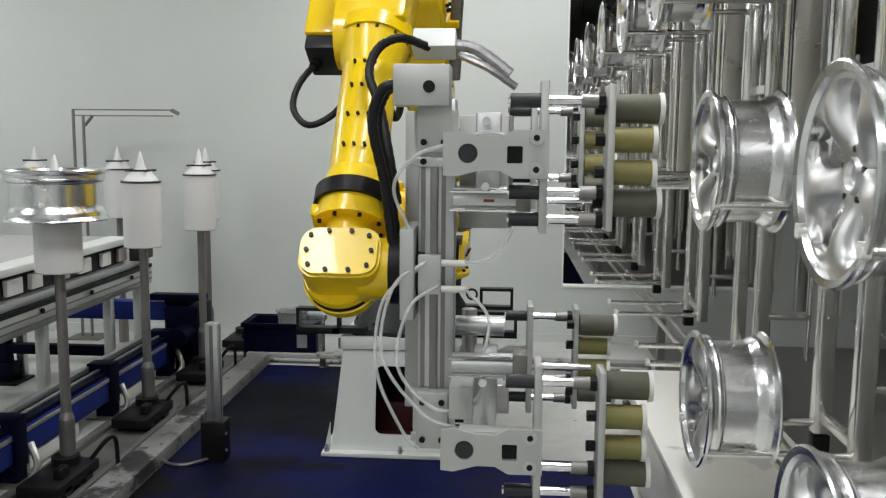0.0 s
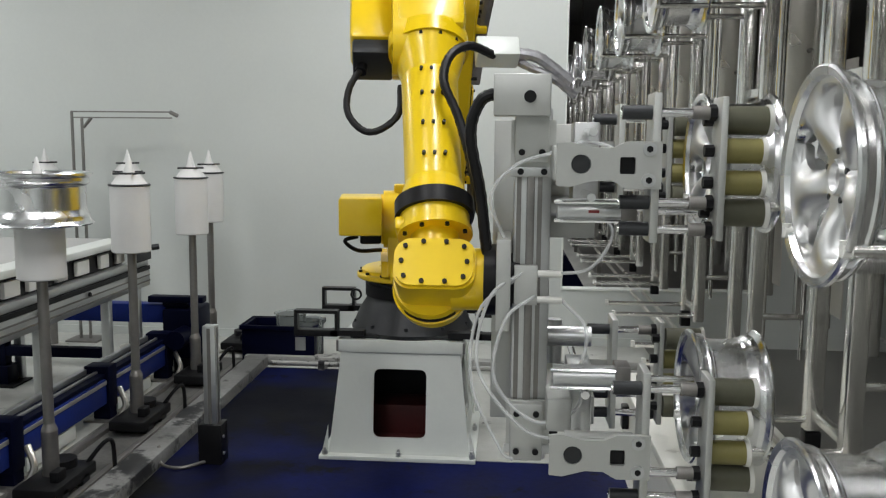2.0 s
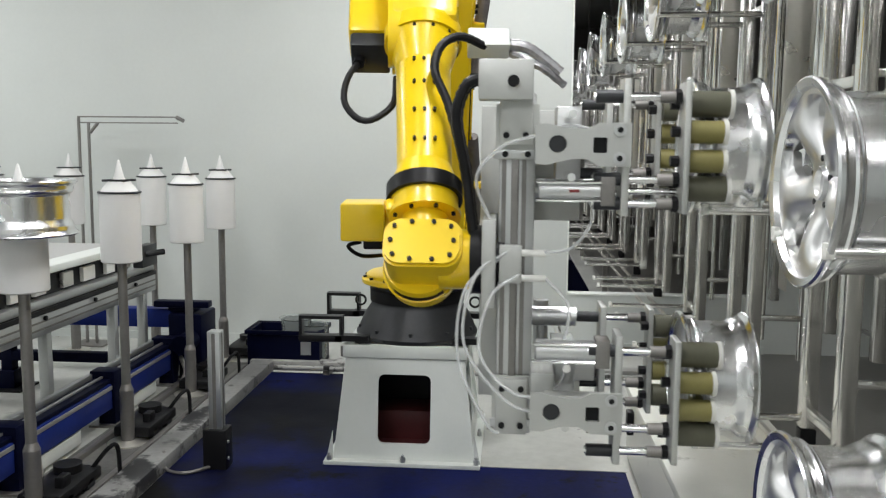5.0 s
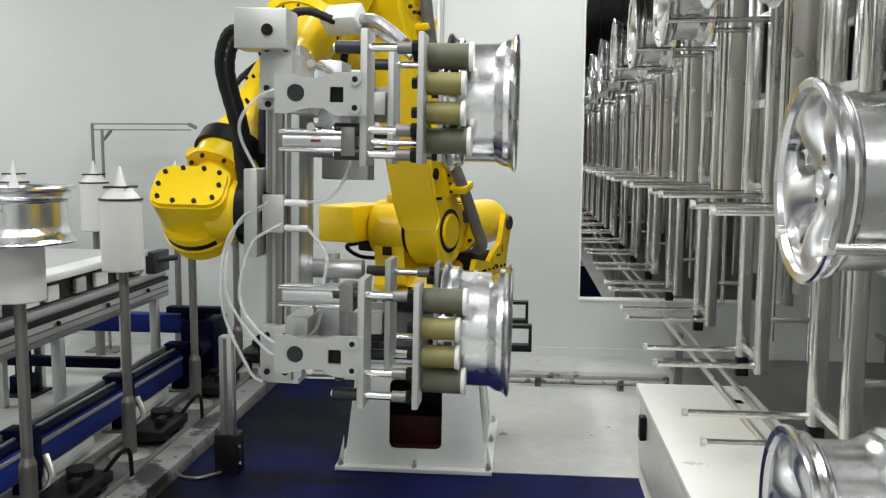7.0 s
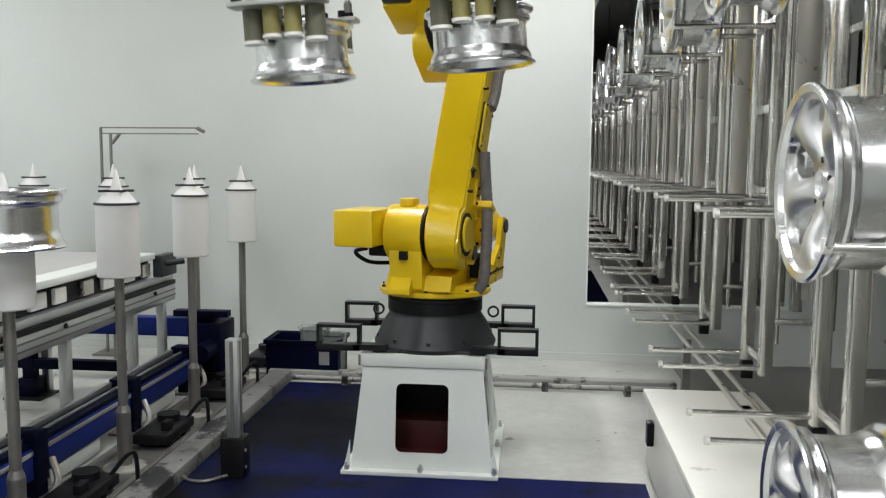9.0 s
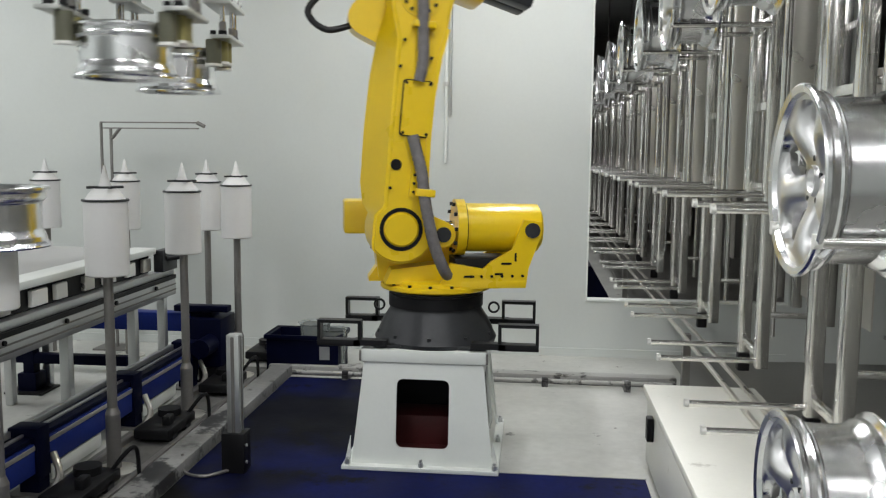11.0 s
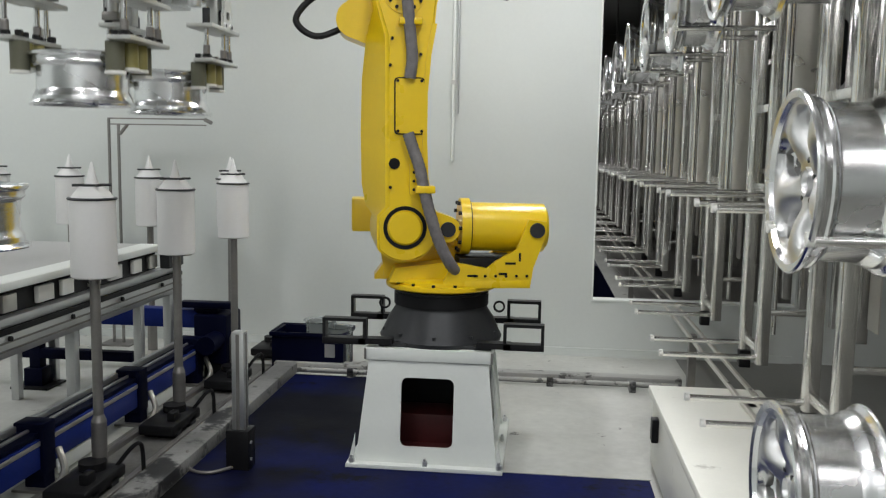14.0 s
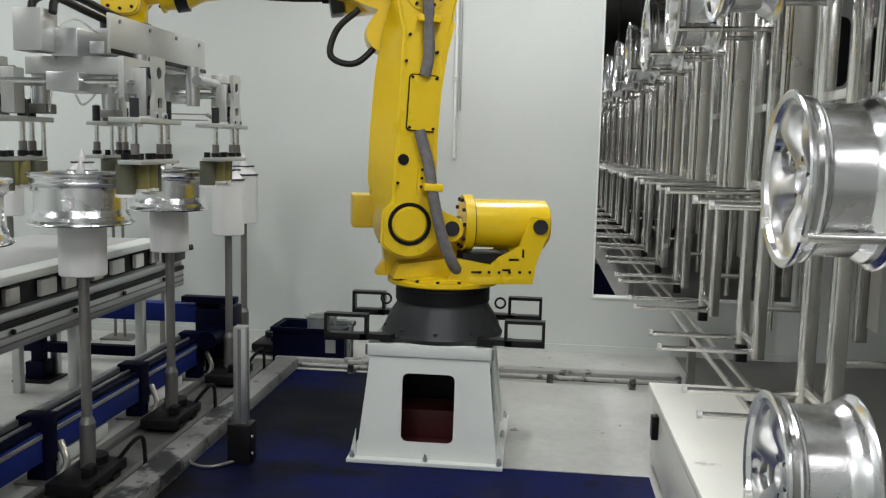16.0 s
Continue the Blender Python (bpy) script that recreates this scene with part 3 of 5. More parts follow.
for s in (-1, 1):
    oy = 0.10 + s * 0.135
    bm = slab(B(), [(0.02, 0.31), (-0.14, 0.285), (-0.40, 0.30), (-0.41, 0.38), (-0.46, D1 - 0.05), (-0.47, D1 + 0.035), (-0.385, D1 + 0.045), (-0.33, 0.47), (-0.23, 0.415), (-0.19, 0.38), (-0.03, 0.41)], oy - 0.014, oy + 0.014, UP_XZ)
    part("balancer_bracket", bm, M_YEL, turret)
    part("pivot_pin", rod(B(), (-0.425, oy - 0.02, D1 - 0.005), (-0.425, oy + 0.026, D1 - 0.005), 0.036, n=24), M_DARK, turret, "dark pivot pin")
part("rear_deck", box(B(), -0.40, -0.08, -0.05, 0.25, 0.285, 0.325, 0.006), M_YEL, turret)
for i in range(6):
    part("bolt", rod(B(), (-0.38 + 0.05 * i, 0.249, 0.345), (-0.38 + 0.05 * i, 0.256, 0.345), 0.007, n=8), M_BLACK, turret)

# lower arm; origin at the shoulder axis, z along the arm
lower = new("lower_arm")
lower.parent = robot
lower["label"] = "yellow cast lower arm"
bm = B()
outline = [(0.165 * math.cos(radians(a)), 0.165 * math.sin(radians(a))) for a in range(20, -201, -10)]
outline += [(-0.115, 0.15), (-0.098, 0.24), (-0.092, 0.42), (-0.095, 0.62), (-0.112, 0.80), (-0.138, 0.95)]
outline += [(0.155 * math.cos(radians(a)), A2 + 0.155 * math.sin(radians(a))) for a in range(200, -21, -10)]
outline += [(0.185, A2 - 0.20), (0.205, A2 - 0.38), (0.212, 0.45), (0.208, 0.20), (0.19, 0.10)]
loops = []
for depth, limit in ((0.215, 0.085), (0.06, 1.0)):
    loops.append([bm.verts.new((min(u, limit if 0.09 < v < A2 - 0.12 else max(limit, 0.13)), depth, v)) for u, v in outline])
bm.faces.new(loops[0])
bm.faces.new(list(reversed(loops[1])))
for i in range(len(outline)):
    j = (i + 1) % len(outline)
    bm.faces.new((loops[0][j], loops[0][i], loops[1][i], loops[1][j]))
bmesh.ops.recalc_face_normals(bm, faces=bm.faces)
es = [e for e in bm.edges if len(e.link_faces) == 2 and e.calc_face_angle(0) > 0.7]
bmesh.ops.bevel(bm, geom=es, offset=0.012, segments=3, affect="EDGES")
part("arm_casting", bm, M_YEL, lower)
part("shoulder_ring", lathe(B(), [(0.084, -0.003), (0.102, -0.003), (0.102, 0.003), (0.084, 0.003)], 40, Matrix.Translation((0, 0.216, 0)) @ Matrix.Rotation(radians(90), 4, "X"), closed=True), M_BLACK, lower)
part("shoulder_cap", lathe(B(), [(0.0, -0.012), (0.074, -0.012), (0.082, -0.004), (0.082, 0.01), (0.0, 0.01)], 40, Matrix.Translation((0, 0.218, 0)) @ Matrix.Rotation(radians(90), 4, "X")), M_YEL, lower)
# larger black sheet added to paint a dark outline round the cover plate
part("cover_gasket", slab(B(), round_rect(-0.091, 0.051, 0.434, 0.696, 0.018), 0.2155, 0.222, UP_XZ), M_BLACK, lower, "thin black sheet painting the outline gap round the cover plate")
part("cover_plate", slab(B(), round_rect(-0.085, 0.045, 0.44, 0.69, 0.015), 0.222, 0.231, UP_XZ), M_YEL, lower, "flat yellow cover plate")
part("arm_rim", slab(B(), [(-0.130, 0.12), (-0.108, 0.24), (-0.102, 0.42), (-0.104, 0.62), (-0.120, 0.80), (-0.146, 0.94), (-0.122, 0.94), (-0.098, 0.80), (-0.082, 0.62), (-0.080, 0.42), (-0.086, 0.24), (-0.106, 0.12)], 0.19, 0.224, UP_XZ), M_YEL, lower, "raised yellow casting rim")
for u, v in ((-0.075, 0.45), (0.035, 0.45), (-0.075, 0.68), (0.035, 0.68), (0.07, 0.19), (0.07, 0.30), (0.07, 0.75), (-0.07, 0.8), (0.06, 0.87)):
    part("bolt", rod(B(), (u, 0.212, v), (u, 0.2365, v), 0.0075, n=8), M_BLACK, lower)
bm = B()
tube(bm, [(-0.25, 0.215, -0.215), (-0.205, 0.27, -0.16), (-0.155, 0.28, -0.06), (-0.115, 0.28, 0.06), (-0.085, 0.272, 0.18), (-0.065, 0.258, 0.28), (-0.035, 0.247, 0.37), (-0.012, 0.240, 0.44)], 0.0275, 12, 8, 0.03)
part("cable_sleeve", bm, M_HOSE, lower, "grey cable sleeve")
part("cable_sleeve", tube(B(), [(-0.02, 0.237, 0.69), (-0.03, 0.245, 0.78), (-0.02, 0.25, 0.90), (0.0, 0.27, 1.10)], 0.027, 10), M_HOSE, lower, "grey cable sleeve")
part("sleeve_clamp", box(B(), -0.135, -0.045, 0.215, 0.303, 0.165, 0.20, 0.006), M_YEL, lower)
part("clamp_plate", slab(B(), [(-0.11, 0.13), (-0.02, 0.16), (-0.02, 0.30), (-0.075, 0.27)], 0.214, 0.228, UP_XZ), M_YEL, lower, "yellow clamp plate")
for u, v in ((-0.04, 0.18), (-0.04, 0.22), (-0.04, 0.26)):
    part("bolt", rod(B(), (u, 0.226, v), (u, 0.236, v), 0.007, n=8), M_BLACK, lower)
part("sleeve_clamp", box(B(), -0.075, 0.03, 0.213, 0.27, 0.93, 0.96, 0.005), M_YEL, lower)
part("crank", slab(B(), hull_outline([(0, 0, 0.12), (-0.205, -0.01, 0.06)], 20), 0.075, 0.20, UP_XZ), M_YEL, lower, "crank arm of the balancer")
part("crank_pin", rod(B(), (-0.205, 0.20, -0.01), (-0.205, 0.212, -0.01), 0.036, n=24), M_DARK, lower, "dark crank pin")
part("port", rod(B(), (0.05, 0.21, 0.30), (0.05, 0.219, 0.30), 0.026, n=20), M_BLACK, lower)
bm = B()
lathe(bm, [(0.055, -0.004), (0.10, -0.004), (0.10, 0.010), (0.055, 0.010)], 32, Matrix.Translation((0, 0.218, A2)) @ Matrix.Rotation(radians(90), 4, "X"), closed=True)
part("elbow_ring", bm, M_YEL, lower)
for i in range(12):
    a = radians(30 * i)
    part("bolt", rod(B(), (0.08 * math.cos(a), 0.222, A2 + 0.08 * math.sin(a)), (0.08 * math.cos(a), 0.236, A2 + 0.08 * math.sin(a)), 0.008, n=8), M_BLACK, lower)

# forearm; origin at the elbow axis, x along the arm, z up
fore = new("forearm")
fore.parent = robot
fore["label"] = "yellow tubular forearm with elbow casting"
bm = B()
rod(bm, (0, -0.16, 0), (0, 0.058, 0), 0.135, n=40)
slab(bm, hull_outline([(0, 0, 0.13), (-0.10, A3, 0.12), (0.41, A3, 0.12)], 24), -0.13, 0.03, UP_XZ)
box(bm, -0.30, 0.42, -0.13, 0.13, A3 - 0.12, A3 + 0.125, 0.03)
part("elbow_casting", bm, M_YEL, fore)
bm = B()
part("tube_flange", rod(B(), (0.40, 0, A3), (0.46, 0, A3), 0.145, n=40), M_YEL, fore)
rod(bm, (0.46, 0, A3), (0.58, 0, A3), 0.135, 0.100, n=40)
rod(bm, (0.58, 0, A3), (D4 - 0.34, 0, A3), 0.100, 0.095, n=40)
rod(bm, (D4 - 0.34, 0, A3), (D4 - 0.27, 0, A3), 0.095, 0.118, n=40)
part("tube", bm, M_YEL, fore)
for i in range(12):
    a = radians(30 * i + 15)
    part("bolt", rod(B(), (0.455, 0.128 * math.cos(a), A3 + 0.128 * math.sin(a)), (0.472, 0.128 * math.cos(a), A3 + 0.128 * math.sin(a)), 0.008, n=8), M_BLACK, fore)
part("elbow_lug", slab(B(), hull_outline([(0, 0, 0.12), (0.20, -0.15, 0.09), (0.06, -0.17, 0.09)], 20), -0.12, 0.05, UP_XZ), M_YEL, fore)
part("motor_cable", tube(B(), [(0.22, 0.0, -0.18), (0.36, 0.03, -0.27), (0.47, 0.02, -0.22), (0.42, 0.0, -0.10), (0.30, 0.0, -0.02)], 0.016, 10), M_BHOSE, fore, "black looped motor cable")
part("seal_ring", rod(B(), (D4 - 0.27, 0, A3), (D4 - 0.215, 0, A3), 0.130, n=40), M_BLACK, fore, "black ring at the wrist end")
part("elbow_motor", box(B(), 0.10, 0.36, -0.285, -0.12, -0.02, 0.17, 0.02), M_YEL, fore, "boxy yellow motor cover")
part("motor_end", box(B(), 0.36, 0.425, -0.275, -0.125, -0.01, 0.16, 0.01), M_DARK, fore, "dark motor end with plugs")
part("motor_plug", rod(B(), (0.425, -0.24, 0.08), (0.455, -0.245, 0.085), 0.022, n=14), M_BLACK, fore)
for yy in (-0.07, 0.07):
    mt = part("wrist_motor", box(B(), -0.52, -0.30, yy - 0.06, yy + 0.06, A3 - 0.06, A3 + 0.07, 0.012), M_DARK, fore, "dark wrist motor")
bm = B()
tube(bm, [(0.43, -0.24, 0.08), (0.54, -0.285, 0.10), (0.66, -0.29, 0.12), (0.74, -0.24, 0.13), (0.75, -0.18, 0.14), (0.68, -0.11, 0.14), (0.56, -0.10, 0.14)], 0.0125, 10, ribs=0.04)
part("cable_loop", bm, M_BHOSE, fore, "black looped cable")
bm = B()
tube(bm, [(0.54, 0.22, A3 + 0.10), (0.55, 0.13, A3 + 0.16), (0.60, 0.06, A3 + 0.17), (0.70, 0.035, A3 + 0.16), (0.82, 0.08, A3 + 0.13), (0.98, 0.12, A3 + 0.09), (1.12, 0.15, A3 + 0.02)], 0.0155, 10, 8, 0.05)
part("dress_hose", bm, M_BHOSE, fore, "black corrugated dress hose")
part("cable_box", box(B(), 0.47, 0.55, 0.16, 0.31, A3 + 0.04, A3 + 0.12, 0.006), M_WHITE, fore, "small white junction box")
bm = B()
tube(bm, [(0.51, 0.30, A3 + 0.075), (0.53, 0.37, A3 + 0.085), (0.555, 0.43, A3 + 0.06), (0.60, 0.50, A3 + 0.03)], 0.021, 9, 5, 0.06)
tube(bm, [(0.52, 0.30, A3 + 0.05), (0.55, 0.36, A3 + 0.045), (0.59, 0.43, A3 + 0.045), (0.625, 0.52, A3 - 0.01)], 0.014, 8, 5, 0.08)
part("wrapped_cable", bm, M_FOIL, fore, "foil wrapped cable bundle")
for q in (0.60, 0.70, 0.82, 0.94):
    for yy in (-0.035, 0.0, 0.035):
        part("bolt", rod(B(), (q, yy, A3 + 0.09), (q, yy, A3 + 0.108), 0.006, n=6), M_BLACK, fore)

# wrist fork that rolls on the forearm's axis; origin at the wrist centre, x along the forearm, y along the bending axis
fork = new("wrist_fork")
fork.parent = robot
bm = B()
rod(bm, (-0.215, 0, 0), (-0.15, 0, 0), 0.115, 0.112, n=36)
rod(bm, (-0.155, 0, 0), (-0.04, 0, 0), 0.078, n=36)
box(bm, -0.20, -0.155, -0.06, 0.06, 0.085, 0.125, 0.008)
part("fork_casting", bm, M_YEL, fork)
part("fork_flange", rod(B(), (-0.165, 0, 0), (-0.148, 0, 0), 0.122, n=36), M_YEL, fork)
for i in range(8):
    a = radians(45 * i + 20)
    part("bolt", rod(B(), (-0.150, 0.104 * math.cos(a), 0.104 * math.sin(a)), (-0.138, 0.104 * math.cos(a), 0.104 * math.sin(a)), 0.007, n=8), M_BLACK, fork)
part("neck", rod(B(), (-0.06, 0, 0), (0.0, 0, 0), 0.085, n=32), M_YEL, fork)

# wrist end; origin at the wrist centre, x along the tool axis, y along the bending axis
wrist = new("wrist")
wrist.parent = robot
bm = B()
slab(bm, round_rect(-0.125, 0.125, -0.085, 0.085, 0.055, 8), -0.02, 0.112, UP_XZ)
es = [e for e in bm.edges if len(e.link_faces) == 2 and e.calc_face_angle(0) > 1.2]
bmesh.ops.bevel(bm, geom=es, offset=0.012, segments=3, affect="EDGES")
part("wrist_casting", bm, M_YEL, wrist)
part("cover", slab(B(), round_rect(-0.118, 0.118, -0.078, 0.078, 0.05, 8), 0.112, 0.126, UP_XZ), M_YEL, wrist, "rounded cover plate")
for u, v in ((-0.10, 0.0), (0.10, 0.0), (-0.09, 0.05), (0.09, 0.05), (-0.09, -0.05), (0.09, -0.05), (-0.035, 0.066), (0.035, 0.066), (-0.035, -0.066), (0.035, -0.066)):
    part("bolt", rod(B(), (u, 0.126, v), (u, 0.135, v), 0.0075, n=8), M_BLACK, wrist)
bm = B()
lathe(bm, [(0.0, -0.02), (0.118, -0.02), (0.122, -0.03), (0.122, -0.075), (0.108, -0.082), (0.108, -0.096), (0.118, -0.102), (0.118, -0.130), (0.100, -0.140), (0.072, -0.142), (0.068, -0.152), (0.0, -0.156)], 40,
      Matrix.Translation((-0.02, 0, 0)) @ Matrix.Rotation(radians(-90), 4, "X"))
part("bend_drum", bm, M_YEL, wrist, "ringed yellow drum")
part("drum_groove", lathe(B(), [(0.104, -0.083), (0.1135, -0.083), (0.1135, -0.0955), (0.104, -0.0955)], 40,
      Matrix.Translation((-0.02, 0, 0)) @ Matrix.Rotation(radians(-90), 4, "X"), closed=True), M_BLACK, wrist, "dark groove round the drum")
bm = B()
for i in range(9):
    box(bm, -0.011, 0.011, -0.066, -0.046, 0.117, 0.1232, 0, Matrix.Translation((-0.02, 0, 0)) @ Matrix.Rotation(radians(-36 + 9 * i), 4, "Y"))
part("drum_slot", bm, M_BLACK, wrist, "dark curved slot in the drum")
part("drum_lip", lathe(B(), [(0.1215, -0.071), (0.128, -0.073), (0.128, -0.081), (0.1215, -0.083)], 40,
      Matrix.Translation((-0.02, 0, 0)) @ Matrix.Rotation(radians(-90), 4, "X"), closed=True), M_YEL, wrist)
bm = B()
rod(bm, (0.05, 0, 0), (0.15, 0, 0), 0.098, n=40)
part("wrist_housing", bm, M_YEL, wrist)
bm = B()
rod(bm, (0.15, 0, 0), (0.20, 0, 0), 0.112, n=40)
rod(bm, (0.20, 0, 0), (0.26, 0, 0), 0.085, n=40)
part("tool_flange", bm, M_BLACK, wrist, "black tool flange")

# ---- two-wheel gripper; x the grasping way, z along its column ----
S0, S1, S2 = 0.74, 0.87, 0.72
grip = thing("wheel_gripper", "aluminium two-wheel gripper with rubber roller clamps, bolted to the robot's wrist", "gripper")
bm = B()
part("column", box(bm, -0.050, 0.062, -0.055, 0.055, -0.56, 0.53, 0.004), M_ALU, grip, "slotted aluminium profile column")
for sx in (-0.035, 0.028):
    part("column_slot", box(B(), sx - 0.007, sx + 0.007, -0.0575, -0.0545, -0.55, 0.55), M_POST, grip)
part("side_profile", box(B(), 0.0, 0.05, 0.10, 0.16, -0.52, 0.52, 0.003), M_ALU, grip)
part("rail", box(B(), -0.012, 0.012, -0.072, -0.056, -0.52, 0.52, 0.002), M_POST, grip)
sc = part("side_cover", box(B(), -0.115, 0.045, 0.163, 0.178, -0.50, 0.50, 0.003), M_ALUW, grip, "long grey cover plate along the column")
part("cover_strip", box(B(), 0.026, 0.045, 0.179, 0.184, -0.50, 0.50, 0.002), M_BLACK, sc, "black edge strip")
for zz in (-0.42, -0.14, 0.14, 0.42):
    part("cover_screw", rod(B(), (-0.09, 0.177, zz), (-0.09, 0.184, zz), 0.009, n=8), M_POST, sc)
part("mount_plate", box(B(), -0.10, -0.056, -0.12, 0.14, -0.14, 0.14, 0.004), M_ALUW, grip)
for zc, zn in ((0.40, 1), (-0.46, -1)):
    bp_ = part("end_bracket", plate_hole(B(), [(-0.062, zc - 0.075), (0.072, zc - 0.075), (0.072, zc + 0.095), (-0.062, zc + 0.095)], [round_rect(-0.040, -0.024, zc + 0.005, zc + 0.07, 0.007, 4), round_rect(0.030, 0.046, zc + 0.005, zc + 0.07, 0.007, 4)], -0.0725, -0.0605, UP_XZ), M_ALUW, grip, "slotted end bracket")
    part("bracket_band", box(B(), -0.068, 0.078, -0.080, -0.073, zc - 0.072, zc - 0.045, 0.002), M_ALU, bp_)
    for q in (-0.032, 0.038):
        for dz in (-0.02, -0.058):
            part("bolt", rod(B(), (q, -0.088, zc + dz), (q, -0.0725, zc + dz), 0.010, n=10), M_BLACK, bp_)
    part("hose_fitting", rod(B(), (0.072, -0.07, zc), (0.098, -0.07, zc), 0.012, n=10), M_BLACK, bp_)
    part("hose_fitting", rod(B(), (0.072, -0.07, zc - 0.03), (0.098, -0.07, zc - 0.03), 0.012, n=10), M_BLACK, bp_)
hb = part("head_box", box(B(), -0.115, 0.05, -0.16, -0.04, 0.505, 0.625, 0.004), M_ALUW, grip, "pale metal valve box")
part("screw", rod(B(), (-0.01, -0.166, 0.56), (-0.01, -0.158, 0.56), 0.018, n=16), M_BLACK, hb)
part("manifold", box(B(), -0.045, 0.025, -0.105, -0.073, -0.06, 0.06, 0.003), M_ALUW, grip)
for zz in (-0.045, 0.035):
    part("fitting", rod(B(), (0.02, -0.09, zz), (0.10, -0.09, zz), 0.011, n=10), M_CAP, grip)
for pts in ([(-0.02, -0.10, 0.04), (-0.12, -0.13, -0.04), (-0.15, -0.14, -0.25), (-0.02, -0.16, -0.42), (0.10, -0.17, -0.46)],
            [(-0.04, -0.10, 0.02), (-0.15, -0.12, -0.08), (-0.17, -0.12, -0.30), (-0.08, -0.13, -0.50), (-0.04, -0.12, -0.54)],
            [(0.08, -0.09, 0.035), (0.18, -0.12, 0.06), (0.24, -0.13, 0.16), (0.20, -0.12, 0.24)],
            [(-0.06, -0.06, 0.10), (-0.12, -0.10, 0.26), (-0.05, -0.13, 0.36), (0.06, -0.12, 0.40)],
            [(0.09, -0.07, 0.39), (0.14, -0.10, 0.43), (0.22, -0.13, 0.42), (0.28, -0.16, 0.38)],
            [(0.02, -0.10, -0.03), (-0.07, -0.14, -0.10), (-0.10, -0.15, -0.28), (0.02, -0.17, -0.40), (0.14, -0.18, -0.36), (0.17, -0.17, -0.26)],
            [(0.10, -0.09, -0.045), (0.17, -0.13, -0.12), (0.16, -0.15, -0.22), (0.12, -0.14, -0.27)]):
    part("air_tube", tube(B(), pts, 0.0055, 8, 8), M_TUBE, grip, "clear plastic air tube")
for dy in (-0.07, 0.02):
    part("dress_hose", tube(B(), [(-0.10, dy - 0.04, 0.575), (-0.155, dy - 0.04, 0.55), (-0.185, dy - 0.02, 0.45), (-0.155, dy + 0.02, 0.28), (-0.135, dy + 0.03, 0.12), (-0.12, dy + 0.03, 0.03)], 0.0165, 10, 8, 0.05), M_BHOSE, grip, "black corrugated dress hose")


def jaw(side, k):
    """A sliding clamp jaw on one side of a wheel: arm, back plate, guide rods, roller plate and rollers."""
    parent = new("jaw")
    parent.parent = grip
    parent["label"] = "sliding jaw with four rubber rollers"
    lo, hi = (lambda a, b: min(side * a, side * b)), (lambda a, b: max(side * a, side * b))
    m = Matrix.Diagonal((1, side, 1, 1))
    bm = B()
    z0 = -0.06 if k > 0 else -0.045
    outline = [(0.055, z0 - 0.052), (0.09, z0 - 0.055), (0.15, z0 - 0.038), (0.20, z0 - 0.038), (0.235, z0 - 0.058), (0.325, z0 - 0.058), (0.325, z0 + 0.065), (0.235, z0 + 0.065), (0.20, z0 + 0.048), (0.15, z0 + 0.048), (0.09, z0 + 0.062), (0.055, z0 + 0.058)]
    if k > 0:
        outline = [(u, v + 0.06) for u, v in outline]
        z0 += 0.06
    plate_hole(bm, outline, [ring_pts(0.118, z0 + 0.005, 0.026), round_rect(0.218, 0.258, z0 - 0.020, z0 + 0.024, 0.004, 3)], 0.285, 0.30, m @ UP_XZ)
    part("jaw_arm", bm, M_ALUW, parent)
    for zz in (-0.035, 0.045):
        part("cap_screw", rod(B(), (0.292, side * 0.299, z0 + zz), (0.292, side * 0.307, z0 + zz), 0.018, n=16), M_ALU, parent)
        part("screw_socket", rod(B(), (0.292, side * 0.306, z0 + zz), (0.292, side * 0.3085, z0 + zz), 0.009, n=6), M_BLACK, parent)
    part("arm_hub", rod(B(), (0.118, side * 0.22, z0 + 0.005), (0.118, side * 0.296, z0 + 0.005), 0.0245, n=16), M_DARK, parent)
    # black block added behind the arm's square opening to paint it dark
    part("window_block", box(B(), 0.212, 0.264, lo(0.262, 0.2835), hi(0.262, 0.2835), z0 - 0.028, z0 + 0.030), M_BLACK, parent)
    part("arm_block", box(B(), 0.10, 0.29, lo(0.2, 0.26), hi(0.2, 0.26), z0 - 0.034, z0 + 0.044, 0.004), M_ALUW, parent)
    part("back_plate", box(B(), 0.302, 0.323, lo(0.17, 0.284), hi(0.17, 0.305), -0.20, 0.19, 0.003), M_ALUW, parent)
    for zz in (-0.165, -0.095, 0.14):
        part("guide_rod", rod(B(), (0.22, side * 0.255, zz), (0.475, side * 0.255, zz), 0.0125, n=14), M_ROD, parent, "chrome guide rod")
        part("bushing", rod(B(), (0.405, side * 0.255, zz), (0.468, side * 0.255, zz), 0.0175, n=14), M_POST, parent)
        part("lock_nut", rod(B(), (0.448, side * 0.255, zz), (0.466, side * 0.255, zz), 0.022, n=6), M_BLACK, parent)
        part("bushing", rod(B(), (0.225, side * 0.255, zz), (0.302, side * 0.255, zz), 0.019, n=14), M_DARK, parent)
    part("roller_plate", box(B(), 0.470, 0.488, lo(0.20, 0.30), hi(0.20, 0.30), -0.19, 0.18, 0.003), M_ALUW, parent)
    for zz, big in ((0.122, 1), (0.042, 0), (-0.042, 0), (-0.122, 1)):
        rr = 0.038 if big else 0.033
        yy = side * (math.sqrt((0.200 + rr) ** 2 - zz ** 2))
        ln = 0.118 if big else 0.10
        part("roller", rod(B(), (0.490, yy, zz), (0.490 + ln, yy, zz), rr, n=28), M_ROLL if big else M_OLIVE, parent, "dark grey rubber roller" if big else "olive rubber roller")
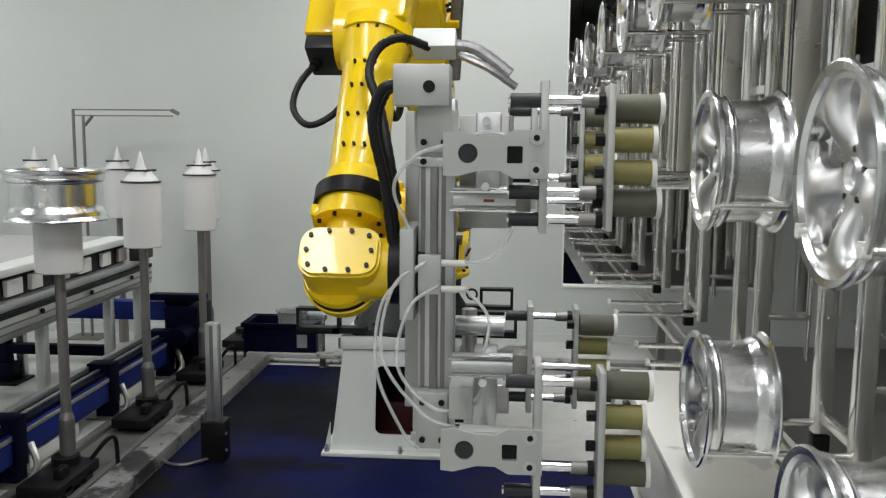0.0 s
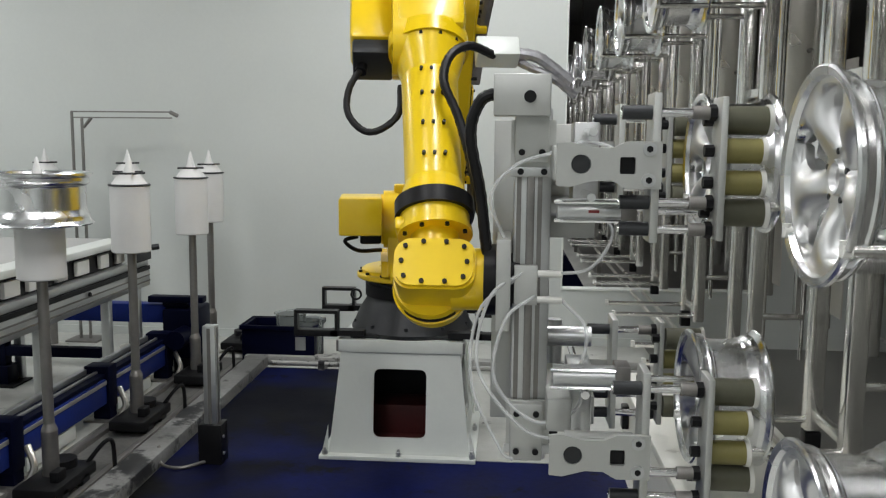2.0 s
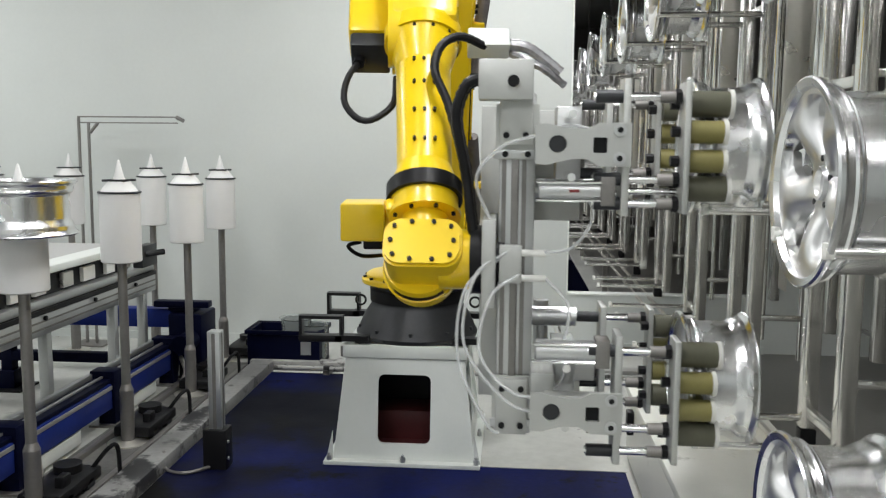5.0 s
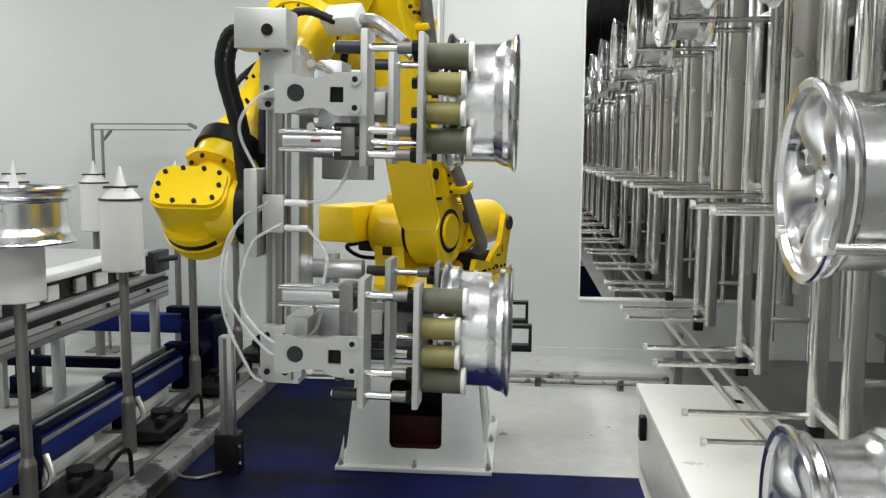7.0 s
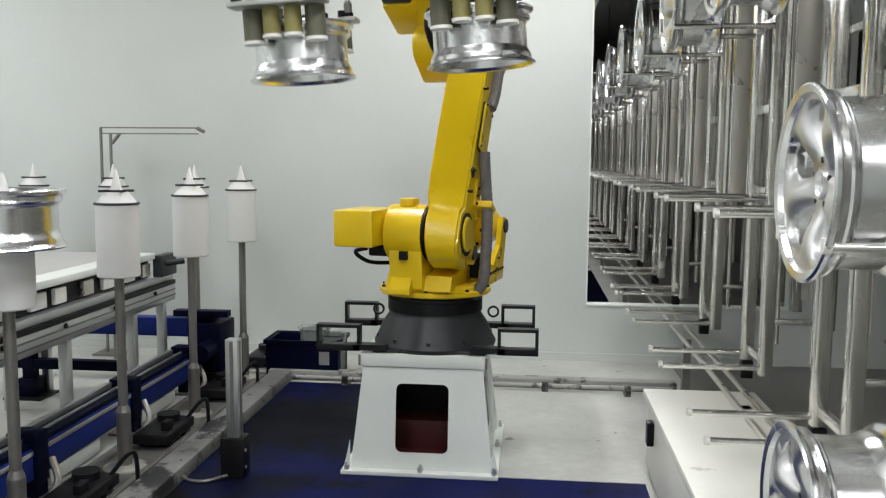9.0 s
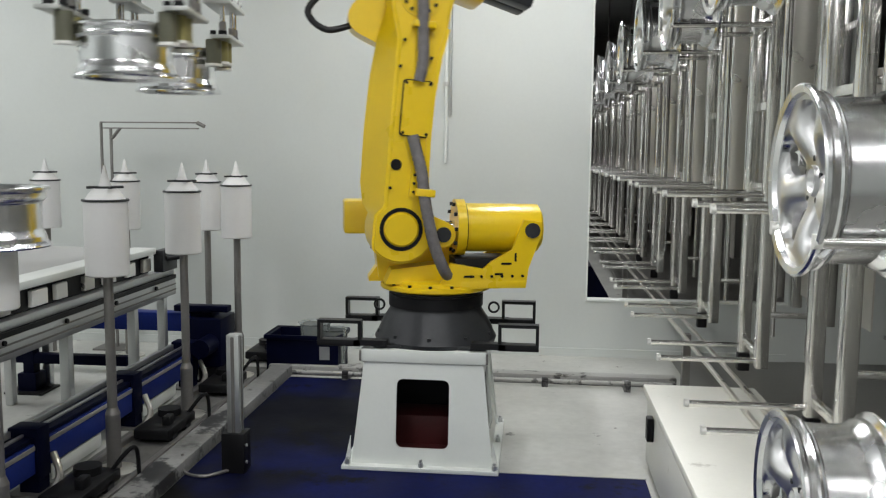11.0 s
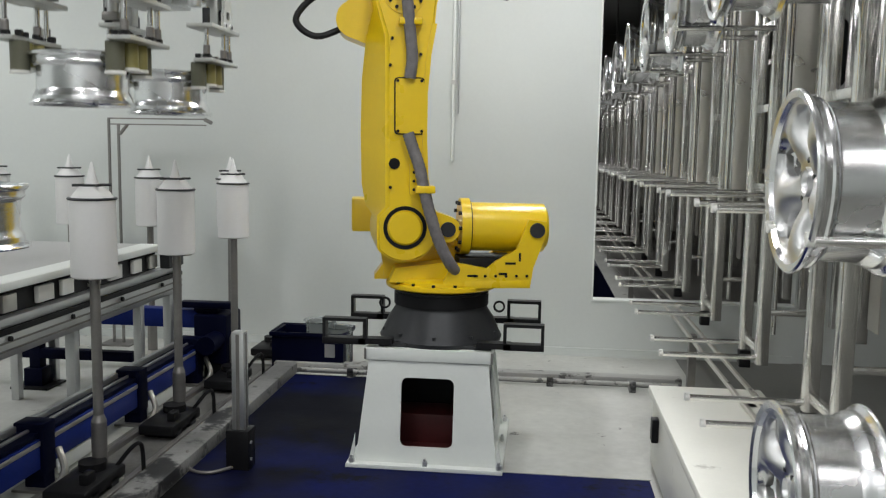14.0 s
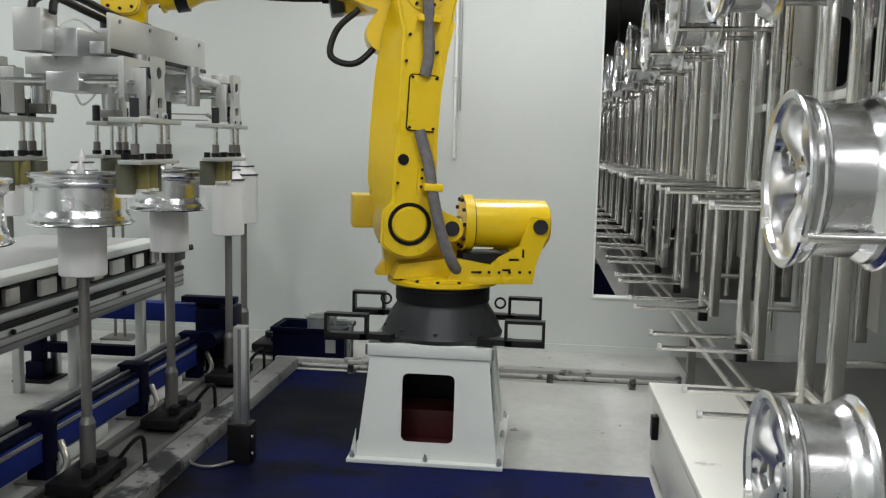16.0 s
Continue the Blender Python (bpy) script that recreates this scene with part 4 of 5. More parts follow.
        part("end_cap", rod(B(), (0.490 + ln, yy, zz), (0.502 + ln, yy, zz), rr + 0.004, n=24), M_CAP, parent, "white nylon end cap")
        part("axle_nut", rod(B(), (0.445, yy, zz), (0.470, yy, zz), 0.016, n=6), M_BLACK, parent)
    return parent


clamps, jaws = [], []
for k in (1, -1):
    cl = new("clamp")
    cl.parent = grip
    cl["label"] = "sliding clamp carrier for one wheel"
    part("slide", box(B(), -0.05, 0.05, -0.10, -0.058, -0.09 + 0.09 * k, 0.09 + 0.09 * k, 0.004), M_ALUW, cl)
    part("cross_plate", box(B(), 0.058, 0.13, -0.20, 0.22, -0.05, 0.05, 0.004), M_ALUW, cl)
    for yy in (-0.03, 0.03):
        part("jaw_rail", rod(B(), (0.16, -0.29, yy * 3), (0.16, 0.29, yy * 3), 0.012, n=12), M_ROD, cl, "chrome jaw guide rail")
    part("rail_block", box(B(), 0.125, 0.20, -0.07, 0.07, -0.12, 0.12, 0.004), M_ALU, cl)
    for q in (0.03, -0.03):
        for r_ in (-0.06, 0.06):
            part("slide_screw", rod(B(), (q, -0.107, 0.09 * k + r_), (q, -0.098, 0.09 * k + r_), 0.01, n=10), M_BLACK, cl)
    part("air_cylinder", rod(B(), (0.07, -0.235, -0.13 * k), (0.285, -0.235, -0.13 * k), 0.034, n=24), M_ALU, cl, "aluminium air cylinder")
    for zz in (-0.026, 0.026):
        part("tie_rod", rod(B(), (0.06, -0.268, -0.13 * k + zz), (0.285, -0.268, -0.13 * k + zz), 0.006, n=8), M_ROD, cl)
    part("cylinder_head", box(B(), 0.245, 0.287, -0.275, -0.195, -0.13 * k - 0.042, -0.13 * k + 0.042, 0.003), M_POST, cl)
    if k > 0:
        part("label_strip", box(B(), 0.155, 0.185, -0.2715, -0.2685, -0.134, -0.126), M_REDMARK, cl)
    part("cylinder_rod", rod(B(), (0.31, -0.235, -0.13 * k), (0.47, -0.235, -0.13 * k), 0.010, n=12), M_ROD, cl)
    if k > 0:
        part("cover_beam", box(B(), 0.06, 0.225, 0.235, 0.26, -0.26, 0.12, 0.004), M_ALUW, cl, "long grey cover plate")
        part("cover_edge", box(B(), 0.205, 0.24, 0.262, 0.275, -0.26, 0.12, 0.003), M_POST, cl)
    else:
        part("spread_cylinder", rod(B(), (0.10, 0.24, -0.05), (0.10, 0.24, 0.20), 0.026, n=20), M_ALU, cl, "aluminium spreading cylinder")
        part("end_block", box(B(), 0.05, 0.24, 0.21, 0.27, -0.16, -0.06, 0.004), M_ALUW, cl)
    part("air_cylinder", rod(B(), (0.03, 0.20, -0.15 * k), (0.22, 0.20, -0.15 * k), 0.034, n=24), M_ALU, cl, "aluminium air cylinder")
    clamps.append(cl)
    for s in (-1, 1):
        jaws.append((jaw(s, k), s, k))

# ---- wheels and racks ----
V = 0.033               # conveyor speed, metres a second
RACK_X, PITCH = 0.575, 1.04
PEG_Z = (0.592, 1.328, 2.058)
WHEEL_Z = (0.71, 1.45, 2.18)


def rack_y(k, t):
    return 1.93 + PITCH * k + V * (t - 9.0)


wheel0 = build_wheel()
rack0 = thing("wheel_rack", "stainless steel hanging rack with two posts and pairs of long pegs", "rack", group="rack train")
for yy in (-0.16, 0.16):
    part("post", box(B(), 0.42, 0.475, yy - 0.026, yy + 0.026, 0.56, 2.66, 0.005), M_STEEL, rack0)
    for zz in PEG_Z:
        pg = part("peg", rod(B(), (0.005, yy, zz), (0.42, yy, zz), 0.0125, n=14), M_STEEL, rack0)
        bm = B()
        rod(bm, (0.0, yy, zz - 0.010), (0.0, yy, zz + 0.018), 0.0095, n=12)
        rod(bm, (-0.006, yy, zz), (0.010, yy, zz), 0.0135, n=12)
        part("tip", bm, M_CAP, pg, "white nylon tip")
for zz in (0.62, 1.36, 1.72, 2.09, 2.6):
    part("cross_bar", box(B(), 0.435, 0.46, -0.134, 0.134, zz - 0.018, zz + 0.018, 0.003), M_STEEL, rack0)
for x0, x1, y0, z0, z1 in ((0.44, 0.53, -0.42, 1.30, 2.66), (0.585, 0.615, -0.24, 1.36, 2.66)):
    part("face_strip", box(B(), x0, x1, y0 - 0.012, y0 + 0.012, z0, z1, 0.006), M_SAT, rack0, "wide satin steel strip with bright edges")
for x0, y0, z0 in ((0.415, -0.42, 1.30), (0.555, -0.06, 1.36), (0.60, 0.24, 0.62), (0.50, 0.36, 1.30)):
    part("tie_rod", rod(B(), (x0, y0, z0), (x0, y0, 2.66), 0.012, n=12), M_STEEL, rack0, "bright round tie rod")
for y0, zz in ((-0.42, 1.31), (0.36, 1.31)):
    part("foot_bar", box(B(), 0.40, 0.66, y0 - 0.013, y0 + 0.013, zz - 0.016, zz + 0.004, 0.003), M_STEEL, rack0)
for x0, y0, z1 in ((0.465, -0.30, 2.66), (0.545, 0.05, 2.66), (0.64, -0.16, 2.66), (0.445, 0.27, 2.66)):
    part("slim_rod", rod(B(), (x0, y0, 0.62 if x0 > 0.6 else 1.30), (x0, y0, z1), 0.0085, n=10), M_ROD, rack0, "slim polished rod")
for zz in (0.80, 1.74):
    part("link_bar", box(B(), 0.44, 0.645, -0.172, -0.148, zz - 0.012, zz + 0.012, 0.003), M_STEEL, rack0)
part("hanger", box(B(), 0.40, 0.64, -0.44, 0.46, 2.66, 2.71, 0.004), M_STEEL, rack0)
part("guide_block", box(B(), 0.42, 0.475, 0.135, 0.185, 0.47, 0.555, 0.004), M_BLACK, rack0)
N_RACK = 14
racks, wheels = [], []
for k in range(N_RACK):
    m = pose(RACK_X, rack_y(k, 0), 0)
    r_ = rack0 if k == 0 else copy_thing(rack0, m)
    r_.matrix_basis = m
    racks.append((r_, k))
    levels = (0, 1, 2) if k == 0 else (2,)
    for lv in levels:
        m = pose(RACK_X - 0.005, rack_y(k, 0), WHEEL_Z[lv], 17 + 29 * k + 40 * lv)
        wheels.append((copy_thing(wheel0, m), m, k))
held = []
for k in (1, -1):
    w = wheel0 if k == 1 else copy_thing(wheel0, Matrix())
    tagged(w, "polished aluminium five-spoke wheel rim taken from the rack")
    held.append((w, k))

# a second train of empty racks in the lane behind
back0 = thing("rack_frame", "empty stainless steel rack frame in the lane behind", "rack", 1.75, 0.9, 0, group="rear rack train")
for yy in (-0.2, 0.2):
    part("post", box(B(), -0.03, 0.03, yy - 0.03, yy + 0.03, 0.5, 2.66, 0.004), M_STEEL, back0)
part("panel_strip", box(B(), -0.004, 0.004, -0.45, -0.30, 0.6, 1.95), M_SAT, back0)
part("cross_bar", box(B(), -0.015, 0.015, -0.168, 0.168, 1.36, 1.40), M_STEEL, back0)
part("cross_bar", box(B(), -0.015, 0.015, -0.168, 0.168, 2.2, 2.24), M_STEEL, back0)
part("hanger", box(B(), -0.05, 0.05, -0.45, 0.45, 2.66, 2.71), M_STEEL, back0)
for k in range(1, 15):
    copy_thing(back0, pose(1.75, 0.9 + 1.04 * k, 0))
# overhead track that carries both trains, and the low guide rails
for x in (1.05, 1.75):
    tr = thing("overhead_track", "steel overhead conveyor track under the ceiling", "conveyor track", x, 0, 2.711)
    part("track", box(B(), -0.05, 0.05, YB + 0.1, YF - 0.1, 0.002, 0.12), M_POST, tr)
    for yy in (-2, 1, 4, 7, 10, 13, 16):
        part("drop_rod", rod(B(), (0, yy, 0.12), (0, yy, CEIL - 2.711), 0.012), M_POST, tr)
gr = thing("guide_rail", "pair of thin bright guide rails along the rack lane", "rail", 0.92, 0, 0)
for x in (0.0, 0.085):
    part("rail", box(B(), x - 0.009, x + 0.009, 0.5, YF - 0.2, 0.405, 0.425, 0.002), M_SAT, gr)
for yy in (1.0, 2.4, 3.9, 5.4, 6.9, 9.0, 12.0):
    part("stand", box(B(), 0.02, 0.065, yy - 0.03, yy + 0.03, 0, 0.40), M_POST, gr)
lr = thing("kick_rail", "low painted rail along the floor behind the racks", "rail", 2.45, 0, 0)
part("rail", box(B(), -0.012, 0.012, -2.5, 6.2, 0.24, 0.265), M_CHAN, lr)
for yy in (-1.0, 1.0, 3.0, 5.0):
    part("stand", box(B(), -0.03, 0.03, yy - 0.03, yy + 0.03, 0, 0.24), M_WHITE, lr)

# white cabinet on the floor under the racks
cb = thing("floor_cabinet", "long low white painted metal cabinet with a dark latch", "cabinet", 0.547, 2.2, 0.0)
part("body", box(B(), 0.02, 0.50, 0.0, 1.95, 0.03, 0.36, 0.006), M_BOXW, cb)
part("lid", box(B(), 0.0, 0.52, -0.02, 1.97, 0.362, 0.40, 0.006), M_BOXW, cb)
part("plinth", box(B(), 0.04, 0.48, 0.02, 1.93, 0.0, 0.03), M_POST, cb)
lt = part("latch", box(B(), -0.012, 0.02, 1.70, 1.76, 0.20, 0.31, 0.006), M_BLACK, cb, "black latch")

# ---- dark machine seen through the opening ----
dm = thing("blue_machine", "dark blue machine behind the wall opening", "machine", 0.45, 7.3, 0)
part("body", box(B(), 0.0, 0.26, 0.0, 0.8, 0, 0.20, 0.02), M_NAVY, dm)
part("slope", slab(B(), [(0.0, 0.20), (0.26, 0.20), (0.05, 0.56), (0.0, 0.56)], 0.0, 0.8, UP_XZ), M_NAVY, dm)


# ---- spindle conveyor ----
def build_spindle():
    s = thing("wheel_spindle", "white sleeved spindle with a pointed tip on a thin steel post", "spindle", group="conveyor spindles")
    part("base_disc", lathe(B(), [(0.0, 0.0), (0.10, 0.0), (0.10, 0.012), (0.05, 0.022), (0.0, 0.022)], 28), M_SAT, s)
    bm = B()
    rod(bm, (0, 0, 0.02), (0, 0, 0.28), 0.034, n=20)
    rod(bm, (0, 0, 0.28), (0, 0, 0.31), 0.034, 0.023, n=20)
    rod(bm, (0, 0, 0.31), (0, 0, 0.94), 0.0225, n=20)
    part("post", bm, M_POST, s)
    part("sleeve", lathe(B(), [(0.0, 0.93), (0.093, 0.93), (0.097, 0.935), (0.097, 1.268), (0.0, 1.268)], 40), M_SLEEVE, s, "white cylindrical sleeve")
    part("rim_ring", lathe(B(), [(0.0, 1.268), (0.101, 1.268), (0.104, 1.273), (0.101, 1.278), (0.0, 1.278)], 40), M_DARK, s, "thin dark ring")
    part("shoulder", lathe(B(), [(0.0, 1.278), (0.088, 1.278), (0.075, 1.298), (0.058, 1.318), (0.056, 1.326), (0.0, 1.326)], 36), M_SLEEVE, s)
    bm = B()
    lathe(bm, [(0.0, 1.326), (0.050, 1.326), (0.050, 1.336), (0.0, 1.336)], 28)
    for i in range(4):
        a = radians(45 + 90 * i)
        rod(bm, (0.03 * math.cos(a), 0.03 * math.sin(a), 1.331), (0.082 * math.cos(a), 0.082 * math.sin(a), 1.331), 0.006, n=8)
    part("spider", bm, M_DARK, s, "dark four-armed spider")
    part("tip", lathe(B(), [(0.0, 1.336), (0.030, 1.336), (0.022, 1.356), (0.005, 1.427), (0.0, 1.432)], 24), M_SLEEVE, s, "white cone tip")
    return s


sp0 = build_spindle()
LANE_X, SP_PITCH, VS = -1.925, 0.87, 0.059


def lane_y(k, t):
    return 3.87 + SP_PITCH * k - VS * (t - 9.0)


spindles = []
for k in (-2, -1, 0, 1, 2):
    s = sp0 if k == -2 else copy_thing(sp0, Matrix())
    spindles.append((s, "lane", k))
for bx, by in ((-4.15, 5.95), (-3.58, 5.95), (-2.98, 5.95), (-2.40, 6.0)):
    spindles.append((copy_thing(sp0, Matrix()), "back", (bx, by)))


loaded = copy_thing(wheel0, Matrix())
tagged(loaded, "polished aluminium five-spoke wheel rim set on a conveyor spindle")
loaded2 = copy_thing(loaded, Matrix())

# table and frame beside the spindle lane
tb = thing("conveyor_table", "long conveyor table with a white top and aluminium frame", "conveyor table", -2.22, 0, 0)
part("top", box(B(), -0.84, -0.15, 0.4, 4.95, 0.875, 0.915, 0.004), M_TOP, tb, "worn grey sheet top")
part("front_lip", box(B(), -0.148, -0.01, 0.4, 4.95, 0.880, 0.918, 0.005), M_WHITE, tb, "white front lip")
part("dark_back", box(B(), -0.16, -0.060, 0.4, 4.95, 0.77, 0.872), M_BLACK, tb, "black strip behind the blocks")
part("front_rail", box(B(), -0.06, 0.0, 0.4, 5.2, 0.60, 0.698, 0.004), M_ALU, tb, "aluminium profile rail")
for zz in (0.628, 0.662):
    part("groove", box(B(), -0.004, 0.0025, 0.4, 5.2, zz, zz + 0.009), M_POST, tb)
part("slot", box(B(), -0.03, 0.003, 0.4, 5.2, 0.70, 0.724), M_BLACK, tb, "black chain slot")
part("upper_rail", box(B(), -0.07, -0.01, 0.4, 5.2, 0.726, 0.766, 0.003), M_ALU, tb)
part("back_rail", box(B(), -0.84, -0.78, 0.4, 5.2, 0.60, 0.70, 0.004), M_ALU, tb)
part("inner_plate", box(B(), -0.78, -0.09, 0.5, 5.0, 0.74, 0.76), M_NAVY, tb)
for i in range(19):
    yy = 0.6 + i * 0.235 + 0.03 * (i % 2)
    part("spacer_block", box(B(), -0.058, -0.034, yy, yy + 0.10 + 0.03 * (i % 3 == 1), 0.782, 0.858, 0.004), M_CAP if i % 3 else M_SAT, tb, "pale plastic spacer block")
for i in range(9):
    part("clamp_screw", rod(B(), (0.0, 0.9 + 0.5 * i, 0.68), (0.012, 0.9 + 0.5 * i, 0.68), 0.012, n=8), M_BLACK, tb)
for yy in (0.8, 2.4, 3.98, 4.7, 5.1):
    for xx in (-0.05, -0.81):
        part("leg", box(B(), xx - 0.024, xx + 0.024, yy - 0.024, yy + 0.024, 0.0, 0.60, 0.003), M_ALU, tb)
part("end_bracket", box(B(), -0.03, 0.03, 4.95, 5.16, 0.77, 0.90, 0.004), M_DARK, tb)
part("end_handle", rod(B(), (0.03, 5.0, 0.85), (0.12, 5.06, 0.86), 0.018), M_DARK, tb)

# blue drive frame
bf = thing("blue_conveyor_beam", "blue painted steel conveyor beam on short feet", "conveyor", -2.12, 0, 0)
part("side_beam", box(B(), -0.05, 0.0, 0.6, 5.3, 0.10, 0.235, 0.004), M_BLUE, bf)
part("top_rail", box(B(), -0.13, -0.105, 0.6, 5.3, 0.25, 0.285, 0.003), M_ALU, bf, "worn metal guide rail")
part("top_channel", box(B(), -0.10, -0.005, 0.6, 5.3, 0.24, 0.262, 0.003), M_NAVY, bf)
part("thin_rail", box(B(), -0.06, -0.045, 0.6, 5.3, 0.263, 0.275, 0.002), M_ALU, bf)
part("light_strip", box(B(), -0.03, 0.004, 0.6, 5.3, 0.205, 0.226, 0.002), M_SAT, bf)
for yy in (1.6, 2.55, 3.48, 4.4, 5.2):
    part("joint_plate", box(B(), -0.12, 0.014, yy - 0.05, yy + 0.05, 0.07, 0.30, 0.004), M_NAVY, bf, "navy joint plate")
    part("foot", box(B(), -0.08, 0.01, yy - 0.04, yy + 0.04, 0.0, 0.10), M_NAVY, bf)
    part("bent_strap", tube(B(), [(0.02, yy + 0.06, 0.16), (0.07, yy + 0.02, 0.08), (0.06, yy - 0.02, 0.02)], 0.016), M_SAT, bf, "bent pale metal strap")
    part("foot_plate", box(B(), -0.12, 0.06, yy - 0.08, yy + 0.08, 0.0, 0.012), M_POST, bf)
    part("white_guard", box(B(), -0.06, -0.01, yy + 0.10, yy + 0.55, 0.02, 0.09, 0.004), M_WHITE, bf, "short white guard strip")

# far blue drive unit and cross frame
du = thing("drive_unit", "navy blue drive unit with motor at the conveyor's end", "machine", -2.08, 4.98, 0)
part("housing", box(B(), -0.12, 0.10, 0.34, 0.62, 0.10, 0.42, 0.012), M_NAVY, du)
part("top_plate", box(B(), -0.22, 0.14, 0.36, 0.44, 0.46, 0.50, 0.004), M_NAVY, du)
part("upper_block", box(B(), -0.14, 0.02, 0.40, 0.56, 0.42, 0.46, 0.004), M_NAVY, du)
part("cross_beam", box(B(), -1.3, -0.121, 0.40, 0.50, 0.32, 0.44, 0.004), M_BLUE, du)
part("motor", rod(B(), (0.03, 0.34, 0.26), (0.03, 0.16, 0.26), 0.06, n=24), M_NAVY, du)
part("plinth", box(B(), -0.12, 0.10, 0.34, 0.62, 0.0, 0.10), M_BLACK, du)
cf = thing("cross_frame", "navy blue low steel cross frame on floor plates", "machine frame", -3.2, 5.0, 0)
part("beam", box(B(), -0.9, 0.75, -0.03, 0.03, 0.18, 0.24, 0.003), M_NAVY, cf)
for xx in (-0.75, 0.12):
    part("upright", box(B(), xx - 0.035, xx + 0.035, -0.035, 0.035, 0.01, 0.50, 0.003), M_NAVY, cf)
    part("foot", box(B(), xx - 0.06, xx + 0.06, -0.06, 0.06, 0.01, 0.12, 0.004), M_NAVY, cf)
    part("floor_plate", box(B(), xx - 0.12, xx + 0.12, -0.11, 0.11, 0.0, 0.012), M_BLACK, cf)

# floor track under the spindles, with chain carriers
ft = thing("floor_track", "grey floor track with guide strips under the spindles", "conveyor track", LANE_X, 0, 0)
part("strip", box(B(), 0.12, 0.15, 1.0, 5.6, 0.002, 0.03, 0.002), M_POST, ft)
part("strip", box(B(), -0.14, -0.11, 1.0, 5.6, 0.002, 0.03, 0.002), M_POST, ft)
for i in range(5):
    yy = 2.1 + 0.87 * i
    cc = thing("chain_carrier", "black chain carrier casting beside the spindle foot", "carrier", LANE_X + 0.02, yy + 0.30, 0)
    bm = B()
    box(bm, -0.10, 0.09, -0.03, 0.33, 0.03, 0.085, 0.012)
    rod(bm, (-0.02, 0.24, 0.08), (-0.02, 0.24, 0.12), 0.06, n=20)
    box(bm, 0.02, 0.06, 0.05, 0.12, 0.075, 0.13, 0.006)
    part("casting", bm, M_BLACK, cc)
    part("roller", rod(B(), (-0.09, 0.05, 0.03), (0.09, 0.05, 0.03), 0.03, n=16), M_DARK, cc)
    part("roller", rod(B(), (-0.09, 0.23, 0.03), (0.09, 0.23, 0.03), 0.03, n=16), M_DARK, cc)
    part("lever", tube(B(), [(0.06, 0.30, 0.08), (0.12, 0.34, 0.16), (0.14, 0.38, 0.15), (0.14, 0.40, 0.02)], 0.010), M_BLACK, cc)

# sensor post
so = thing("sensor_post", "aluminium profile sensor post with a black foot", "post", -1.36, 3.82, 0)
bm = B()
box(bm, -0.03, 0.03, -0.03, 0.03, 0.18, 0.66, 0.004)
part("profile", bm, M_ALU, so)
part("slot", box(B(), -0.008, 0.008, -0.032, -0.029, 0.19, 0.65), M_POST, so)
part("slot", box(B(), 0.029, 0.032, -0.008, 0.008, 0.19, 0.65), M_POST, so)
part("foot", box(B(), -0.055, 0.055, -0.05, 0.05, 0.0, 0.20, 0.006), M_BLACK, so, "black foot block")
for zz in (0.06, 0.14):
    part("screw", rod(B(), (0.055, -0.02, zz), (0.061, -0.02, zz), 0.008, n=8), M_ALU, so)
fc = thing("floor_cable", "thin grey cable lying on the floor", "cable", -1.52, 3.72, 0.012)
part("cable", tube(B(), [(0.14, 0.06, 0.012), (0.05, -0.02, 0.008), (-0.06, 0.02, 0.008), (-0.10, 0.10, 0.06)], 0.008), M_POST, fc)

# blue tub with clear plastic cups
tu = thing("storage_tub", "dark blue open plastic tub on the floor", "tub", -1.54, 5.80, 0.0)
bm = B()
for a in ((-0.25, 0.25, -0.13, -0.11), (-0.25, 0.25, 0.15, 0.17), (-0.25, -0.23, -0.11, 0.15), (0.23, 0.25, -0.11, 0.15)):
    box(bm, a[0], a[1], a[2], a[3], 0.012, 0.25, 0.003)
box(bm, -0.25, 0.25, -0.13, 0.17, 0.0, 0.012)
part("body", bm, M_NAVY, tu)
bm = B()
for a in ((-0.265, 0.265, -0.145, -0.131), (-0.265, 0.265, 0.171, 0.185), (-0.265, -0.251, -0.131, 0.171), (0.251, 0.265, -0.131, 0.171)):
    box(bm, a[0], a[1], a[2], a[3], 0.225, 0.255, 0.003)
part("rim", bm, M_NAVY, tu)
part("label_patch", box(B(), 0.12, 0.19, -0.134, -0.1305, 0.09, 0.18), M_ALU, tu)
cu = thing("plastic_cup", "stack of clear ribbed plastic containers in the tub", "container", -1.48, 5.80, 0.012)
bm = B()
lathe(bm, [(0.085, 0.0), (0.105, 0.30), (0.12, 0.31), (0.10, 0.30), (0.08, 0.01)], 20)
part("cup", bm, M_BAGS, cu)
bm = B()
lathe(bm, [(0.075, 0.0), (0.088, 0.26), (0.098, 0.27), (0.083, 0.26), (0.07, 0.01)], 18, Matrix.Translation((0.13, 0.0, 0.0)))
part("cup", bm, M_BAGS, cu)

# bent pipe stand by the wall
ps = thing("pipe_stand", "thin grey steel stand with a horizontal arm near the wall", "stand", -3.135, 6.18, 0)
bm = B()
box(bm, -0.052, -0.038, -0.010, 0.010, 0.012, 1.69)
box(bm, 0.022, 0.036, -0.010, 0.010, 0.012, 1.65)
part("upright", bm, M_POST, ps)
bm = B()
box(bm, -0.05, 0.70, -0.010, 0.010, 1.690, 1.700)
box(bm, -0.028, 0.70, -0.010, 0.010, 1.648, 1.657)
rod(bm, (0.69, 0, 1.695), (0.745, 0, 1.668), 0.014)
part("arm", bm, M_POST, ps)
part("brace", rod(B(), (0.04, 0, 1.58), (0.10, 0, 1.65), 0.012), M_POST, ps)
part("foot", box(B(), -0.12, 0.12, -0.1, 0.1, 0.0, 0.012), M_POST, ps)


